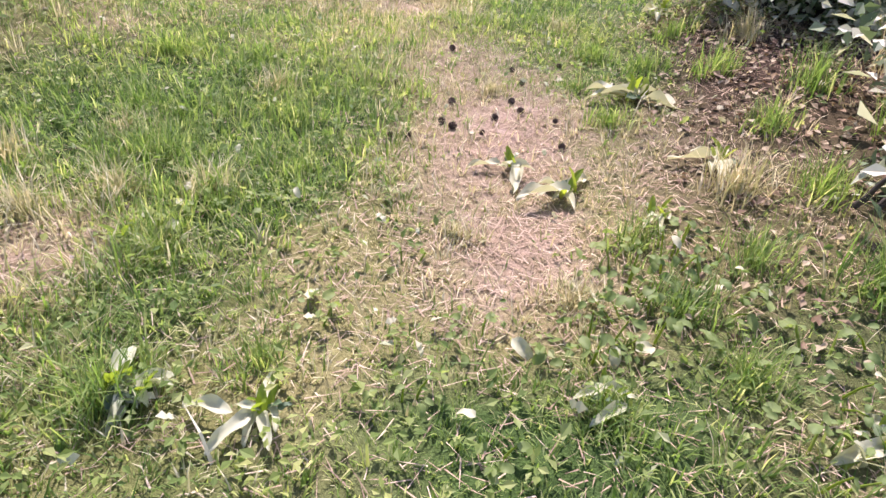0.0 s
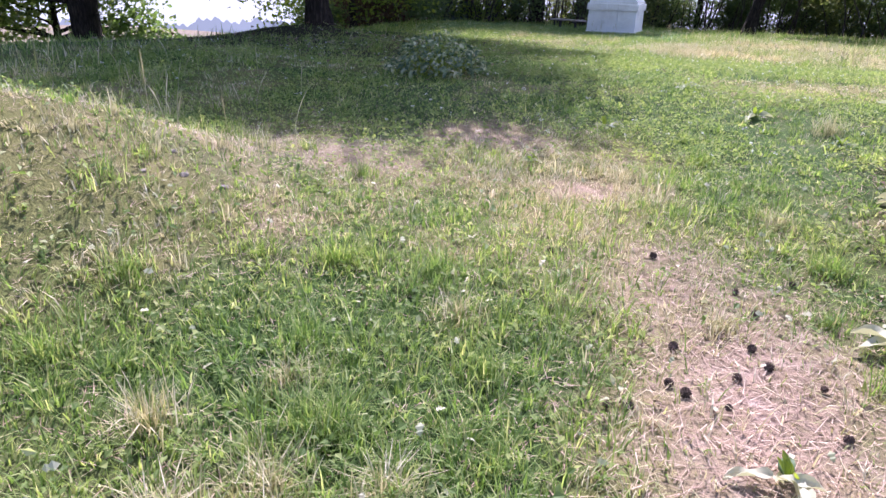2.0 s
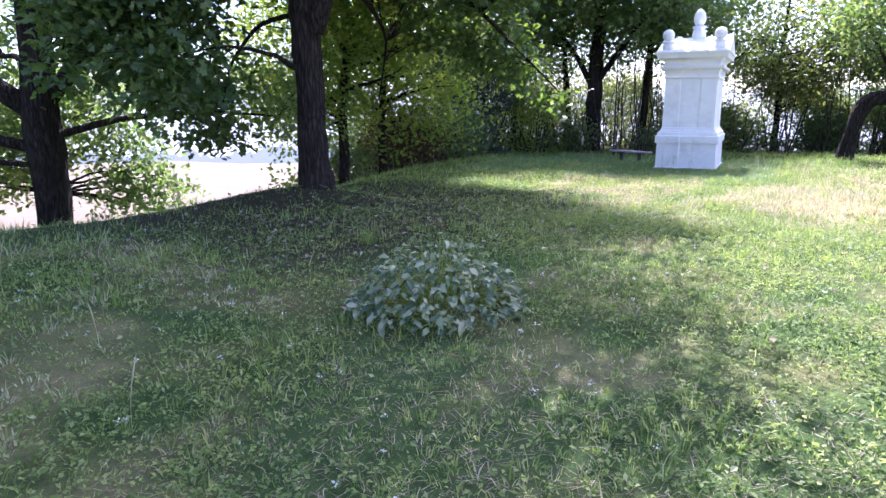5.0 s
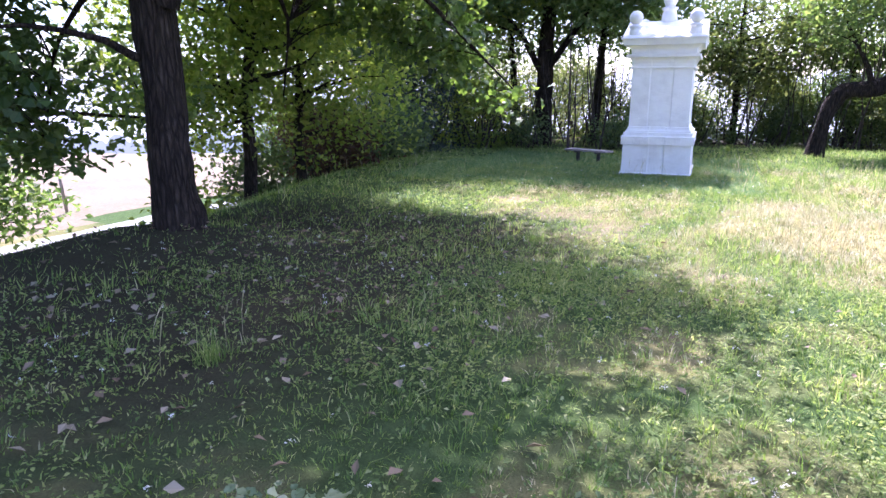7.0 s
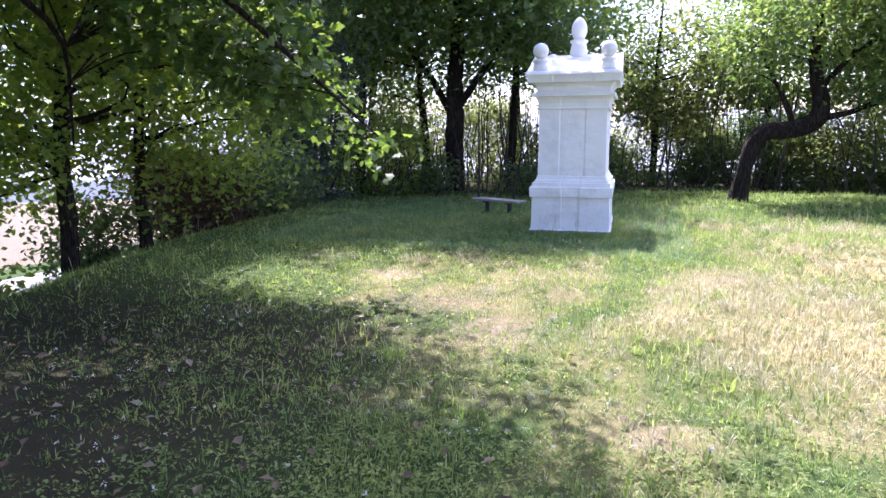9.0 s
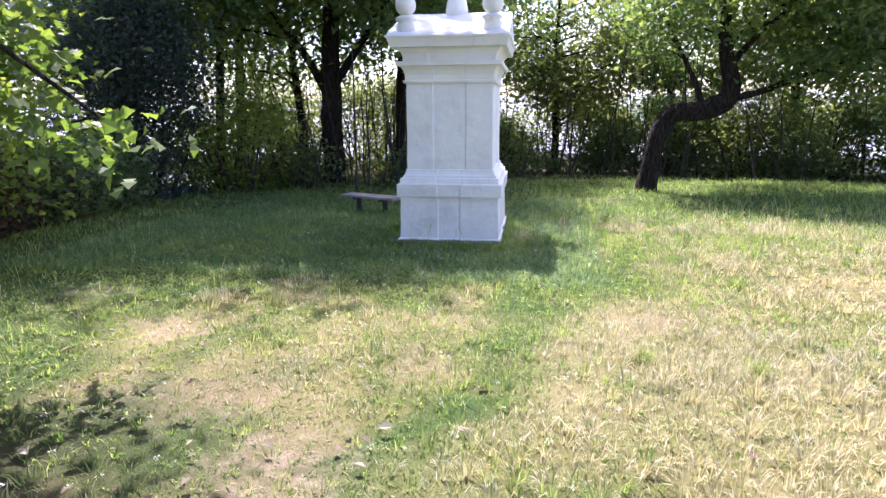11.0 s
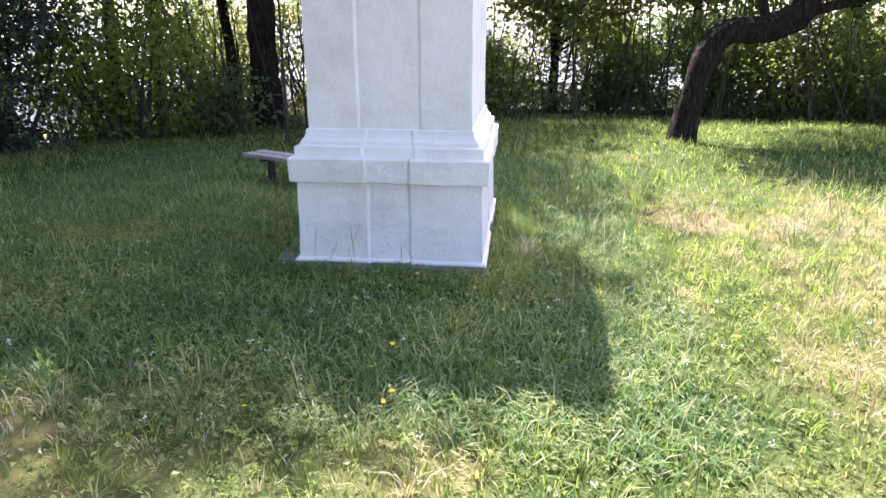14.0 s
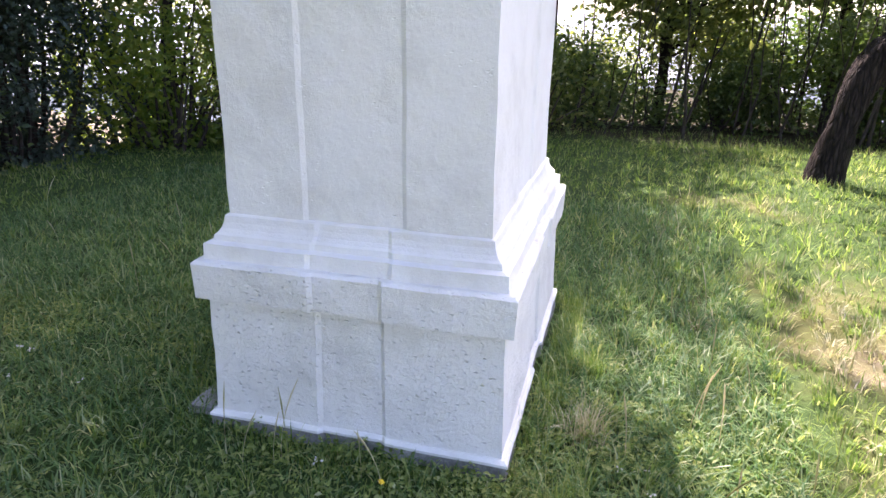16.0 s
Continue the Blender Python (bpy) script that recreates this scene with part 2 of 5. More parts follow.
def earth():
    """Thatch and moss under the grass; 'bare' marks the worn, pinkish soil with needle litter."""
    m, t, p, out = nodes_of("earth")
    big = noise_node(t, 0.8, 5, 0.65, "World")
    mid = noise_node(t, 9, 5, 0.7, "World")
    fine = noise_node(t, 70, 4, 0.75, "World")
    thatch = ramp(t, big.outputs["Fac"], [(0.3, (0.09, 0.11, 0.032)), (0.5, (0.17, 0.165, 0.062)), (0.7, (0.26, 0.225, 0.11))])
    moss = ramp(t, mid.outputs["Fac"], [(0.3, (0.036, 0.066, 0.018)), (0.7, (0.08, 0.13, 0.038))])
    a3 = t.nodes.new("ShaderNodeAttribute")
    a3.attribute_name = "dry"
    lush = ramp(t, a3.outputs["Fac"], [(0.08, (0, 0, 0)), (0.45, (1, 1, 1))])
    under = mixed(t, lush.outputs[0], moss.outputs[0], thatch.outputs[0])
    soil = ramp(t, mid.outputs["Fac"], [(0.3, (0.28, 0.185, 0.14)), (0.55, (0.41, 0.285, 0.225)), (0.75, (0.52, 0.41, 0.34))])
    a = t.nodes.new("ShaderNodeAttribute")
    a.attribute_name = "bare"
    m1 = t.nodes.new("ShaderNodeMath")
    m1.operation = 'MULTIPLY_ADD'
    t.links.new(mid.outputs["Fac"], m1.inputs[0])
    m1.inputs[1].default_value = 0.9
    m1.inputs[2].default_value = -0.70
    m2 = t.nodes.new("ShaderNodeMath")
    m2.operation = 'ADD'
    m2.use_clamp = True
    t.links.new(a.outputs["Fac"], m2.inputs[0])
    t.links.new(m1.outputs[0], m2.inputs[1])
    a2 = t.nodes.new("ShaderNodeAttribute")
    a2.attribute_name = "humus_shade"
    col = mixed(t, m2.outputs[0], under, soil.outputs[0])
    # dark litter colour; below the oak it also paints in the shade
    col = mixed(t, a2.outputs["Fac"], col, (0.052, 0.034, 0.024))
    dk = ramp(t, fine.outputs["Fac"], [(0.25, (0.5, 0.5, 0.5)), (0.75, (1.3, 1.3, 1.3))])
    t.links.new(mixed(t, 1.0, col, dk.outputs[0], 'MULTIPLY'), p.inputs["Base Color"])
    p.inputs["Roughness"].default_value = 0.95
    p.inputs["Specular IOR Level"].default_value = 0.08
    bump(t, p, fine.outputs["Fac"], 0.8, 0.02)
    return m


EARTH = earth()


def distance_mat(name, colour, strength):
    """Far backdrop whose haze and brightness are painted as a steady glow."""
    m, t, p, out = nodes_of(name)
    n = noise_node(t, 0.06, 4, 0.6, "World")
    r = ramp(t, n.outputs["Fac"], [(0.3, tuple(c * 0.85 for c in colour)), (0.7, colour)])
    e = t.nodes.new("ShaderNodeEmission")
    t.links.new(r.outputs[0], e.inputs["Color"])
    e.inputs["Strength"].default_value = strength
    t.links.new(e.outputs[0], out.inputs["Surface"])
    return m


HAZEWOOD_GLOW = distance_mat("glowing_woods", (0.36, 0.42, 0.48), 0.55)
HAZE_GLOW = distance_mat("glowing_haze", (0.88, 0.93, 1.0), 0.62)


# ---- mesh helpers ----
def fast_mesh(name, verts, faces, smooth=False):
    verts, faces = np.asarray(verts, np.float32), np.asarray(faces, np.int32)
    me = bpy.data.meshes.new(name)
    n, k = faces.shape
    me.vertices.add(len(verts))
    me.vertices.foreach_set("co", verts.ravel())
    me.loops.add(n * k)
    me.loops.foreach_set("vertex_index", faces.ravel())
    me.polygons.add(n)
    me.polygons.foreach_set("loop_start", np.arange(0, n * k, k, dtype=np.int32))
    me.polygons.foreach_set("loop_total", np.full(n, k, np.int32))
    me.polygons.foreach_set("use_smooth", np.full(n, smooth, bool))
    me.update()
    return me


def child(name, me, material, parent, label=""):
    me.materials.clear()
    me.materials.append(material)
    ob = new(name, me)
    if parent is not None:
        ob.parent = parent
    if label:
        ob["label"] = label
    return ob


def part(name, bm, material, parent, label=""):
    me = bpy.data.meshes.new(name)
    bm.normal_update()
    bm.to_mesh(me)
    bm.free()
    return child(name, me, material, parent, label)


def group_at(name, place, label, category, group="", turn=0.0):
    ob = new(name)
    ob.matrix_world = pose(*place, 0, 0, turn)
    return tagged(ob, label, category, group)


def tube(points, radii, sides=8):
    pts = np.asarray(points, float)
    n = len(pts)
    tan = np.gradient(pts, axis=0)
    tan /= np.linalg.norm(tan, axis=1)[:, None] + 1e-9
    ref = np.where(np.abs(tan[:, 2:3]) > 0.9, np.array([[1.0, 0, 0]]), np.array([[0, 0, 1.0]]))
    ref = np.tile(np.array([[0.37, 0.93, 0.05]]), (n, 1)) if np.abs(tan[0, 2]) > 0.5 else ref
    u = np.cross(tan, ref)
    u /= np.linalg.norm(u, axis=1)[:, None] + 1e-9
    v = np.cross(tan, u)
    a = np.linspace(0, 2 * np.pi, sides, endpoint=False)
    rad = np.asarray(radii)
    rad = rad[:, None] if rad.ndim == 1 else rad
    ring = pts[:, None] + rad[:, :, None] * (np.cos(a)[None, :, None] * u[:, None] + np.sin(a)[None, :, None] * v[:, None])
    verts = ring.reshape(-1, 3)
    i = np.arange(n - 1)[:, None] * sides
    j = np.arange(sides)[None]
    k = (j + 1) % sides
    faces = np.stack([i + j, i + k, i + sides + k, i + sides + j], -1).reshape(-1, 4)
    return verts, faces


def joined(pieces):
    vs, fs, o = [], [], 0
    for v, f in pieces:
        vs.append(v)
        fs.append(f + o)
        o += len(v)
    return np.concatenate(vs), np.concatenate(fs)


def value_noise(x, y, seed=0):
    """Smooth noise in 0..1 on a unit lattice."""
    xi, yi = np.floor(x).astype(np.int64), np.floor(y).astype(np.int64)
    fx, fy = x - xi, y - yi
    fx, fy = fx * fx * (3 - 2 * fx), fy * fy * (3 - 2 * fy)

    def h(a, b):
        q = np.sin(a * 127.1 + b * 311.7 + seed * 74.7) * 43758.5453
        return q - np.floor(q)
    return (h(xi, yi) * (1 - fx) + h(xi + 1, yi) * fx) * (1 - fy) + (h(xi, yi + 1) * (1 - fx) + h(xi + 1, yi + 1) * fx) * fy


def smooth01(s):
    s = np.clip(s, 0, 1)
    return s * s * (3 - 2 * s)


# ---- the lie of the land ----
def ground_z(x, y):
    x, y = np.asarray(x, float), np.asarray(y, float)
    z = np.interp(y, [-30, -5, 0, 1.6, 3, 5.3, 7, 9, 10.5, 12.3, 17, 20, 22.5, 28, 34, 60],
                  [-0.5, 0.35, 0.50, 0.565, 0.66, 0.74, 0.86, 0.86, 0.82, 0.71, 0.68, 0.655, 0.54, 0.43, 0.30, -2.5])
    bank = np.exp(-((x + 3.3) / np.where(x < -3.3, 1.1, 0.9)) ** 2 - ((y - 2.6) / 1.1) ** 2)
    z = z + 0.60 * bank
    z = z + 0.20 * smooth01((x - 0.05) / 0.9) * np.exp(-((y - 3.6) / 1.6) ** 2)
    edge = np.interp(y, [-20, 0, 6, 9, 12, 18, 24, 35], [-10, -9.5, -8.6, -7.9, -8.0, -9.2, -10, -12])
    z = z + 0.12 * smooth01((-3.2 - x) / 2) * np.exp(-((y - 4.6) / 2.4) ** 2)
    z = z - 1.75 * smooth01((edge - x) / 5.0) * smooth01((60 - y) / 20)
    z = z + 0.22 * np.exp(-((x + 7.3) ** 2 + (y - 10.9) ** 2) / 1.2)
    z = z - 13.0 * smooth01((-36 - x) / 90) - 7 * smooth01((x - 14) / 40) - 7 * smooth01((y - 42) / 40)
    z = z + 0.05 * (value_noise(x * 0.9, y * 0.9, 3) - 0.5) * smooth01((np.hypot(x + 3.6, y - 20) - 1.6) / 2)
    z = z + 0.025 * (value_noise(x * 3.1, y * 3.1, 5) - 0.5)
    return z


BARE = [(-2.9, 2.8, 0.55, 0.35, 0.36), (-2.35, 3.3, 0.5, 0.35, 0.4), (-3.5, 3.3, 0.5, 0.35, 0.3), (-2.3, 2.5, 0.25, 0.2, 0.4), (-0.17, 2.75, 0.40, 0.85, 1.0), (-0.02, 1.95, 0.30, 0.40, 1.0), (-0.5, 3.4, 0.4, 0.6, 0.7), (-0.55, 2.6, 0.35, 0.5, 0.4), (-1.3, 1.5, 0.25, 0.3, 0.8), (-2.5, 4.2, 0.85, 0.6, 0.72),
        (-1.9, 5.2, 0.6, 0.6, 0.75), (-2.75, 3.4, 0.5, 0.45, 0.45), (-3.6, 3.6, 0.7, 0.5, 0.3), (-2.0, 3.0, 0.4, 0.4, 0.5), (-4.4, 2.9, 0.7, 0.5, 0.3), (-1.05, 4.4, 0.3, 0.2, 1.0), (-3.6, 13.9, 0.55, 0.7, 0.6), (-5.25, 15.8, 0.7, 0.5, 0.55),
        (-2.4, 12.2, 0.4, 0.4, 0.55), (-6.2, 13.8, 0.6, 0.35, 0.5), (0.45, 2.7, 0.3, 0.7, 0.55), (-1.2, 20.9, 0.5, 0.4, 0.6), (-4.4, 14.6, 1.1, 0.6, 0.5),
        (-2.4, 7.2, 0.3, 0.3, 0.25), (-6.6, 16.6, 0.6, 0.4, 0.6), (-1.5, 16.4, 0.4, 0.3, 0.6), (-3.1, 15.3, 0.5, 0.4, 0.5)]


def bare_map(x, y):
    b = np.zeros_like(x)
    for px, py, rx, ry, amp in BARE:
        b = np.maximum(b, amp * np.exp(-((x - px) / rx) ** 2 - ((y - py) / ry) ** 2))
    return np.clip(b, 0, 1)


def humus_shade_map(x, y):
    """Dark leaf litter under the shrub beside the start and under the far trees; under the oak also painted shade."""
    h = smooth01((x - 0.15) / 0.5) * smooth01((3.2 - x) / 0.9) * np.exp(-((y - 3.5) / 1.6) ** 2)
    # the oak's patch: litter, plus shade put into the ground colour
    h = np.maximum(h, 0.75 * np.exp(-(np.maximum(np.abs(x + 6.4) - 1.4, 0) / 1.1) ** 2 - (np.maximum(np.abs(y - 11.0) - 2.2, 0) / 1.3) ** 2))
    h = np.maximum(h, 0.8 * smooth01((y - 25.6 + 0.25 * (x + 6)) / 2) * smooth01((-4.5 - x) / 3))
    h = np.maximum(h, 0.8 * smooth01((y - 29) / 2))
    return np.clip(h, 0, 1)


def dry_map(x, y):
    """How straw-like the grass is; kept low in shade, so colour darkens there too."""
    d = 0.30 * np.exp(-((y - 1.5) / 3.2) ** 2) + 0.14 - 0.34 * smooth01((-0.45 - x) / 0.4) * smooth01((x + 2.5) / 0.5) * np.exp(-((y - 2.2) / 1.3) ** 2) + 0.28 * smooth01((-1.7 - x) / 0.5) * np.exp(-((y - 2.8) / 1.2) ** 2)
    d = d + 0.30 * smooth01((y - 11.5) / 2.5) * smooth01((18.6 - y) / 2.0 + 1.6 * (x + 1.7)) * smooth01((24 - y) / 2.5)
    d = d + 0.16 * smooth01((x + 2.4) / 1.5) * smooth01((y - 6) / 3) * smooth01((24 - y) / 3)
    d = d - 0.55 * np.exp(-(np.maximum(np.abs(x + 4.2) - 1.6, 0) / 0.7) ** 2 - ((y - 19.6) / 1.3) ** 2)
    d = d + 0.16 * np.exp(-((y - 15.6) / 1.7) ** 2)
    d = d - 0.40 * smooth01((-5.4 - x) / 2) * smooth01((y - 17.2) / 1)
    d = d + 0.65 * (value_noise(x * 0.8, y * 0.8, 11) - 0.5) + 0.5 * (value_noise(x * 2.3, y * 2.3, 12) - 0.5) + 0.4 * (value_noise(x * 5.9, y * 5.9, 13) - 0.5)
    d = d - 0.12 * smooth01((-1.5 - x) / 0.8) * np.exp(-((y - 3.4) / 1.5) ** 2)
    # greener and darker in the outline of the monument's and wood's shade
    d = d - 0.6 * smooth01((y - 17.6) / 0.6) * smooth01((-2.1 - x) / 0.5)
    d = d - 0.22 * smooth01((y - 19.5) / 1.5) * smooth01((x + 2.4) / 0.5)
    # greener below the oak as well, deepening its shade in the colour
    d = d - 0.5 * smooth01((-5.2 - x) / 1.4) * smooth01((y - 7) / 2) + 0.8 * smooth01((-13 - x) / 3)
    return np.clip(d + 0.4 * bare_map(x, y), 0.03, 0.97)


def spread(lo, hi, fine, reach):
    inner = np.arange(lo, hi + 1e-6, fine)
    g = np.cumsum(fine * 1.22 ** np.arange(1, 60))
    g = g[g < reach]
    g = np.append(g, reach)
    return np.concatenate([(lo - g)[::-1], inner, hi + g])


gx, gy = spread(-15, 8, 0.19, 2500), spread(-1, 30, 0.19, 2500)
GX, GY = np.meshgrid(gx, gy)
GV = np.stack([GX, GY, ground_z(GX, GY)], -1).reshape(-1, 3)
w = len(gx)
ii = (np.arange(len(gy) - 1)[:, None] * w + np.arange(w - 1)[None]).ravel()
gme = fast_mesh("ground", GV, np.stack([ii, ii + 1, ii + w + 1, ii + w], -1), True)
for key, fn in (("bare", bare_map), ("humus_shade", humus_shade_map), ("dry", dry_map)):
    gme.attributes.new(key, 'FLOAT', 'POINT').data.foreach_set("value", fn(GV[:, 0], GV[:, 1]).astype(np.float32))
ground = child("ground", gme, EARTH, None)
gme.materials.append(STUBBLE)
cx = GV[ii, 0]
gme.polygons.foreach_set("material_index", ((cx < -17.9 + 0.5 * np.sin(GV[ii, 1] * 0.21)) & (GV[ii, 1] < 70)).astype(np.int32))
tagged(ground, "grassy hilltop ground with worn soil and a stubble field below", "ground", kind="structure")

# gravel track below the hill
py = np.arange(-40, 60, 0.5)
px = np.array([-17.1, -16.6, -15.9, -15.2, -14.7])
PX, PY = np.meshgrid(px, py)
PX = PX + 0.3 * np.sin(PY * 0.11)
PZ = ground_z(PX, PY) + np.array([0.012, 0.03, 0.045, 0.03, 0.012])[None]
ii = (np.arange(len(py) - 1)[:, None] * 5 + np.arange(4)[None]).ravel()
track = child("road", fast_mesh("road", np.stack([PX, PY, PZ], -1).reshape(-1, 3), np.stack([ii, ii + 1, ii + 6, ii + 5], -1), True), GRAVEL, None)
tagged(track, "pale gravel track running below the grassy hill", "track", kind="structure")


# far woods and haze, a broken skyline all round, self-glowing to imitate bright air
def skyline(name, radius, base, top, wobble, material, label, seed):
    a = np.linspace(0, 2 * np.pi, 2400)
    t = top + wobble * (value_noise(a * 40, a * 0, seed) - 0.5) + 0.6 * wobble * (value_noise(a * 190, a * 0, seed + 1) - 0.5)
    t[-1] = t[0]
    x, y = radius * np.cos(a), radius * np.sin(a)
    v = np.concatenate([np.stack([x, y, np.full_like(a, base)], -1), np.stack([x, y, t], -1)])
    k = np.arange(2399)
    ob = child(name, fast_mesh(name, v, np.stack([k, k + 1, k + 2401, k + 2400], -1)), material, None)
    return tagged(ob, label, "backdrop", kind="structure")


skyline("backdrop_woods", 170, -24, -8.5, 3.0, HAZEWOOD_GLOW, "distant woods painted pale and glowing as if in summer haze", 21)
skyline("backdrop_haze_glow", 190, -40, 6, 2.0, HAZE_GLOW, "glowing pale wall in place of bright haze over the far plain", 31)


# ---- monument ----
MON = pose(-3.655, 20.25, 0.0, 0, 0, 1.7)


def section(hx, hy, rw, rd, step=0.085):
    """Outline of a block whose four faces have a shallow recessed middle strip."""
    out = []
    for half, other, (ux, uy), (nx, ny) in ((hx, hy, (1, 0), (0, -1)), (hy, hx, (0, 1), (1, 0)), (hx, hy, (-1, 0), (0, 1)), (hy, hx, (0, -1), (-1, 0))):
        def run(a, b, depth):
            n = max(2, int(round(abs(b - a) / step)) + 1)
            for s in np.linspace(a, b, n):
                out.append((ux * s + nx * (other - depth), uy * s + ny * (other - depth)))
        run(-half, -rw, 0.0)
        run(-rw + 0.020, rw - 0.020, rd)
        run(rw, half - step * 0.8, 0.0)
    return np.array(out)


def loft(levels, rw, rd, seed, cap=True):
    """levels: (z, half width, half depth). Edges wander a little, as old plaster does."""
    rows, n = [], None
    nz = []
    for (z0, a0, b0), (z1, a1, b1) in zip(levels, levels[1:]):
        k = max(1, int((z1 - z0) / 0.12))
        for s in range(k):
            f = s / k
            nz.append((z0 + (z1 - z0) * f, a0 + (a1 - a0) * f, b0 + (b1 - b0) * f))
    nz.append(levels[-1])
    ref = section(nz[0][1], nz[0][2], rw, rd)
    for z, a, b in nz:
        sx, sy = a / nz[0][1], b / nz[0][2]
        s = ref * np.array([[sx, sy]])
        jit = np.array([[noise.noise((p[0] * 5, p[1] * 5, z * 5 + seed)), noise.noise((p[0] * 5 + 9, p[1] * 5, z * 5 + seed)), noise.noise((p[0] * 4, p[1] * 4 + 7, z + seed))] for p in s])
        rows.append(np.column_stack([s, np.full(len(s), z)]) + jit * np.array([[0.006, 0.006, 0.005]]))
    n = len(ref)
    verts = np.concatenate(rows)
    bm = bmesh.new()
    vs = [bm.verts.new(v) for v in verts]
    for i in range(len(rows) - 1):
        for j in range(n):
            k = (j + 1) % n
            bm.faces.new((vs[i * n + j], vs[i * n + k], vs[i * n + n + k], vs[i * n + n + j]))
    if cap:
        bm.faces.new(vs[-n:])
        bm.faces.new(vs[:n][::-1])
    return bm


def lathe(profile, sides=24):
    bm = bmesh.new()
    rings = []
    for r, z in profile:
        rings.append([bm.verts.new((r * math.cos(2 * math.pi * i / sides), r * math.sin(2 * math.pi * i / sides), z)) for i in range(sides)])
    for a, b in zip(rings, rings[1:]):
        for i in range(sides):
            bm.faces.new((a[i], a[(i + 1) % sides], b[(i + 1) % sides], b[i])).smooth = True
    bm.faces.new(rings[0][::-1])
    bm.faces.new(rings[-1])
    return bm


monument = new("monument")
monument.matrix_world = MON
tagged(monument, "whitewashed stone monument with gabled top and ball finials on grass", "monument")
E2 = 0.285                                                   # the plan is deeper than wide by twice this
mon = lambda rows: [(z, h, h + E2) for z, h in rows]
part("plinth", loft(mon([(0.50, 0.660), (0.713, 0.655)]), 0.15, 0.02, 1), PLINTH, monument, "grey weather-stained plinth")
part("plinth_lip", loft(mon([(0.711, 0.654), (0.716, 0.661), (0.727, 0.660), (0.739, 0.646)]), 0.15, 0.018, 8), LIME, monument, "whitewashed lip")
part("base", loft(mon([(0.734, 0.634), (1.00, 0.628), (1.274, 0.622)]), 0.15, 0.013, 2), LIMEPIT, monument)
part("base_band", loft(mon([(1.268, 0.650), (1.274, 0.664), (1.425, 0.668), (1.437, 0.655)]), 0.15, 0.012, 3), LIMEPIT, monument)
part("base_moulding", loft(mon([(1.433, 0.628), (1.500, 0.626), (1.508, 0.598), (1.532, 0.594), (1.540, 0.584), (1.556, 0.572), (1.580, 0.562), (1.606, 0.558), (1.612, 0.550)]), 0.18, 0.009, 4), LIME, monument)
part("shaft", loft(mon([(1.608, 0.543), (2.10, 0.542), (2.682, 0.541)]), 0.215, 0.010, 5), LIME, monument)
part("necking", loft(mon([(2.676, 0.560), (2.682, 0.574), (2.708, 0.576), (2.716, 0.552), (2.775, 0.554), (2.835, 0.572), (2.880, 0.602), (2.886, 0.650), (2.935, 0.656), (2.942, 0.590)]), 0.205, 0.006, 6), LIME, monument)
part("cornice", loft(mon([(2.938, 0.574), (2.985, 0.574), (3.03, 0.586), (3.072, 0.618), (3.094, 0.646), (3.100, 0.712), (3.15, 0.722), (3.200, 0.738), (3.208, 0.754), (3.234, 0.754), (3.240, 0.734)]), 0.26, 0.005, 7), LIME, monument)


def gable():
    """Low gabled top, the ridge running across the front."""
    bm = bmesh.new()
    nx, rows = 17, []
    prof = [(-1.01, 3.236), (-0.99, 3.262), (-0.5, 3.43), (-0.03, 3.60), (0.03, 3.60), (0.5, 3.43), (0.99, 3.262), (1.01, 3.236)]
    for i in range(nx):
        x = -0.735 + 1.47 * i / (nx - 1)
        rows.append([bm.verts.new((x + 0.004 * noise.noise((x * 6, y * 6, 3)), y, z + 0.007 * noise.noise((x * 4, y * 4, 5)))) for y, z in prof])
    for a, b in zip(rows, rows[1:]):
        for j in range(len(prof) - 1):
            bm.faces.new((a[j], b[j], b[j + 1], a[j + 1]))
        bm.faces.new((a[-1], b[-1], b[0], a[0]))
    bm.faces.new(rows[0])
    bm.faces.new(rows[-1][::-1])
    bmesh.ops.recalc_face_normals(bm, faces=bm.faces)
    return bm


part("gable_top", gable(), LIME, monument)
arc = lambda c, r, a0, a1, n, sx=1.0: [(sx * r * math.cos(a0 + (a1 - a0) * i / n), c + r * math.sin(a0 + (a1 - a0) * i / n)) for i in range(n + 1)]
BALL = [(0.118, 3.20), (0.112, 3.36), (0.100, 3.40), (0.125, 3.425), (0.122, 3.45), (0.078, 3.475)] + arc(3.595, 0.126, -1.2, 1.5, 14)
for sx in (-1, 1):
    for sy in (-1, 1):
        b = part("ball_finial", lathe(BALL), LIME, monument)
        b.matrix_basis = pose(sx * 0.53, sy * 0.84, 0)
EGG = [(0.16, 3.50), (0.145, 3.66), (0.13, 3.74), (0.115, 3.78), (0.15, 3.81), (0.15, 3.835), (0.085, 3.86), (0.10, 3.89), (0.125, 3.95), (0.132, 4.0), (0.126, 4.06), (0.105, 4.12), (0.075, 4.17), (0.04, 4.20), (0.015, 4.212)]
part("centre_finial", lathe(EGG), LIME, monument)

# paving slab by the monument's side
bm = bmesh.new()
bmesh.ops.create_cube(bm, size=1.0)
bmesh.ops.scale(bm, vec=(0.22, 0.55, 0.16), verts=bm.verts)
bmesh.ops.bevel(bm, geom=bm.edges, offset=0.02, segments=2, affect='EDGES')
slab = part("stone_slab", bm, STONE, None)
slab.matrix_world = pose(-4.38, 19.62, 0.612, 1, 1, 4)
tagged(slab, "small worn grey stone slab beside the monument base", "slab")


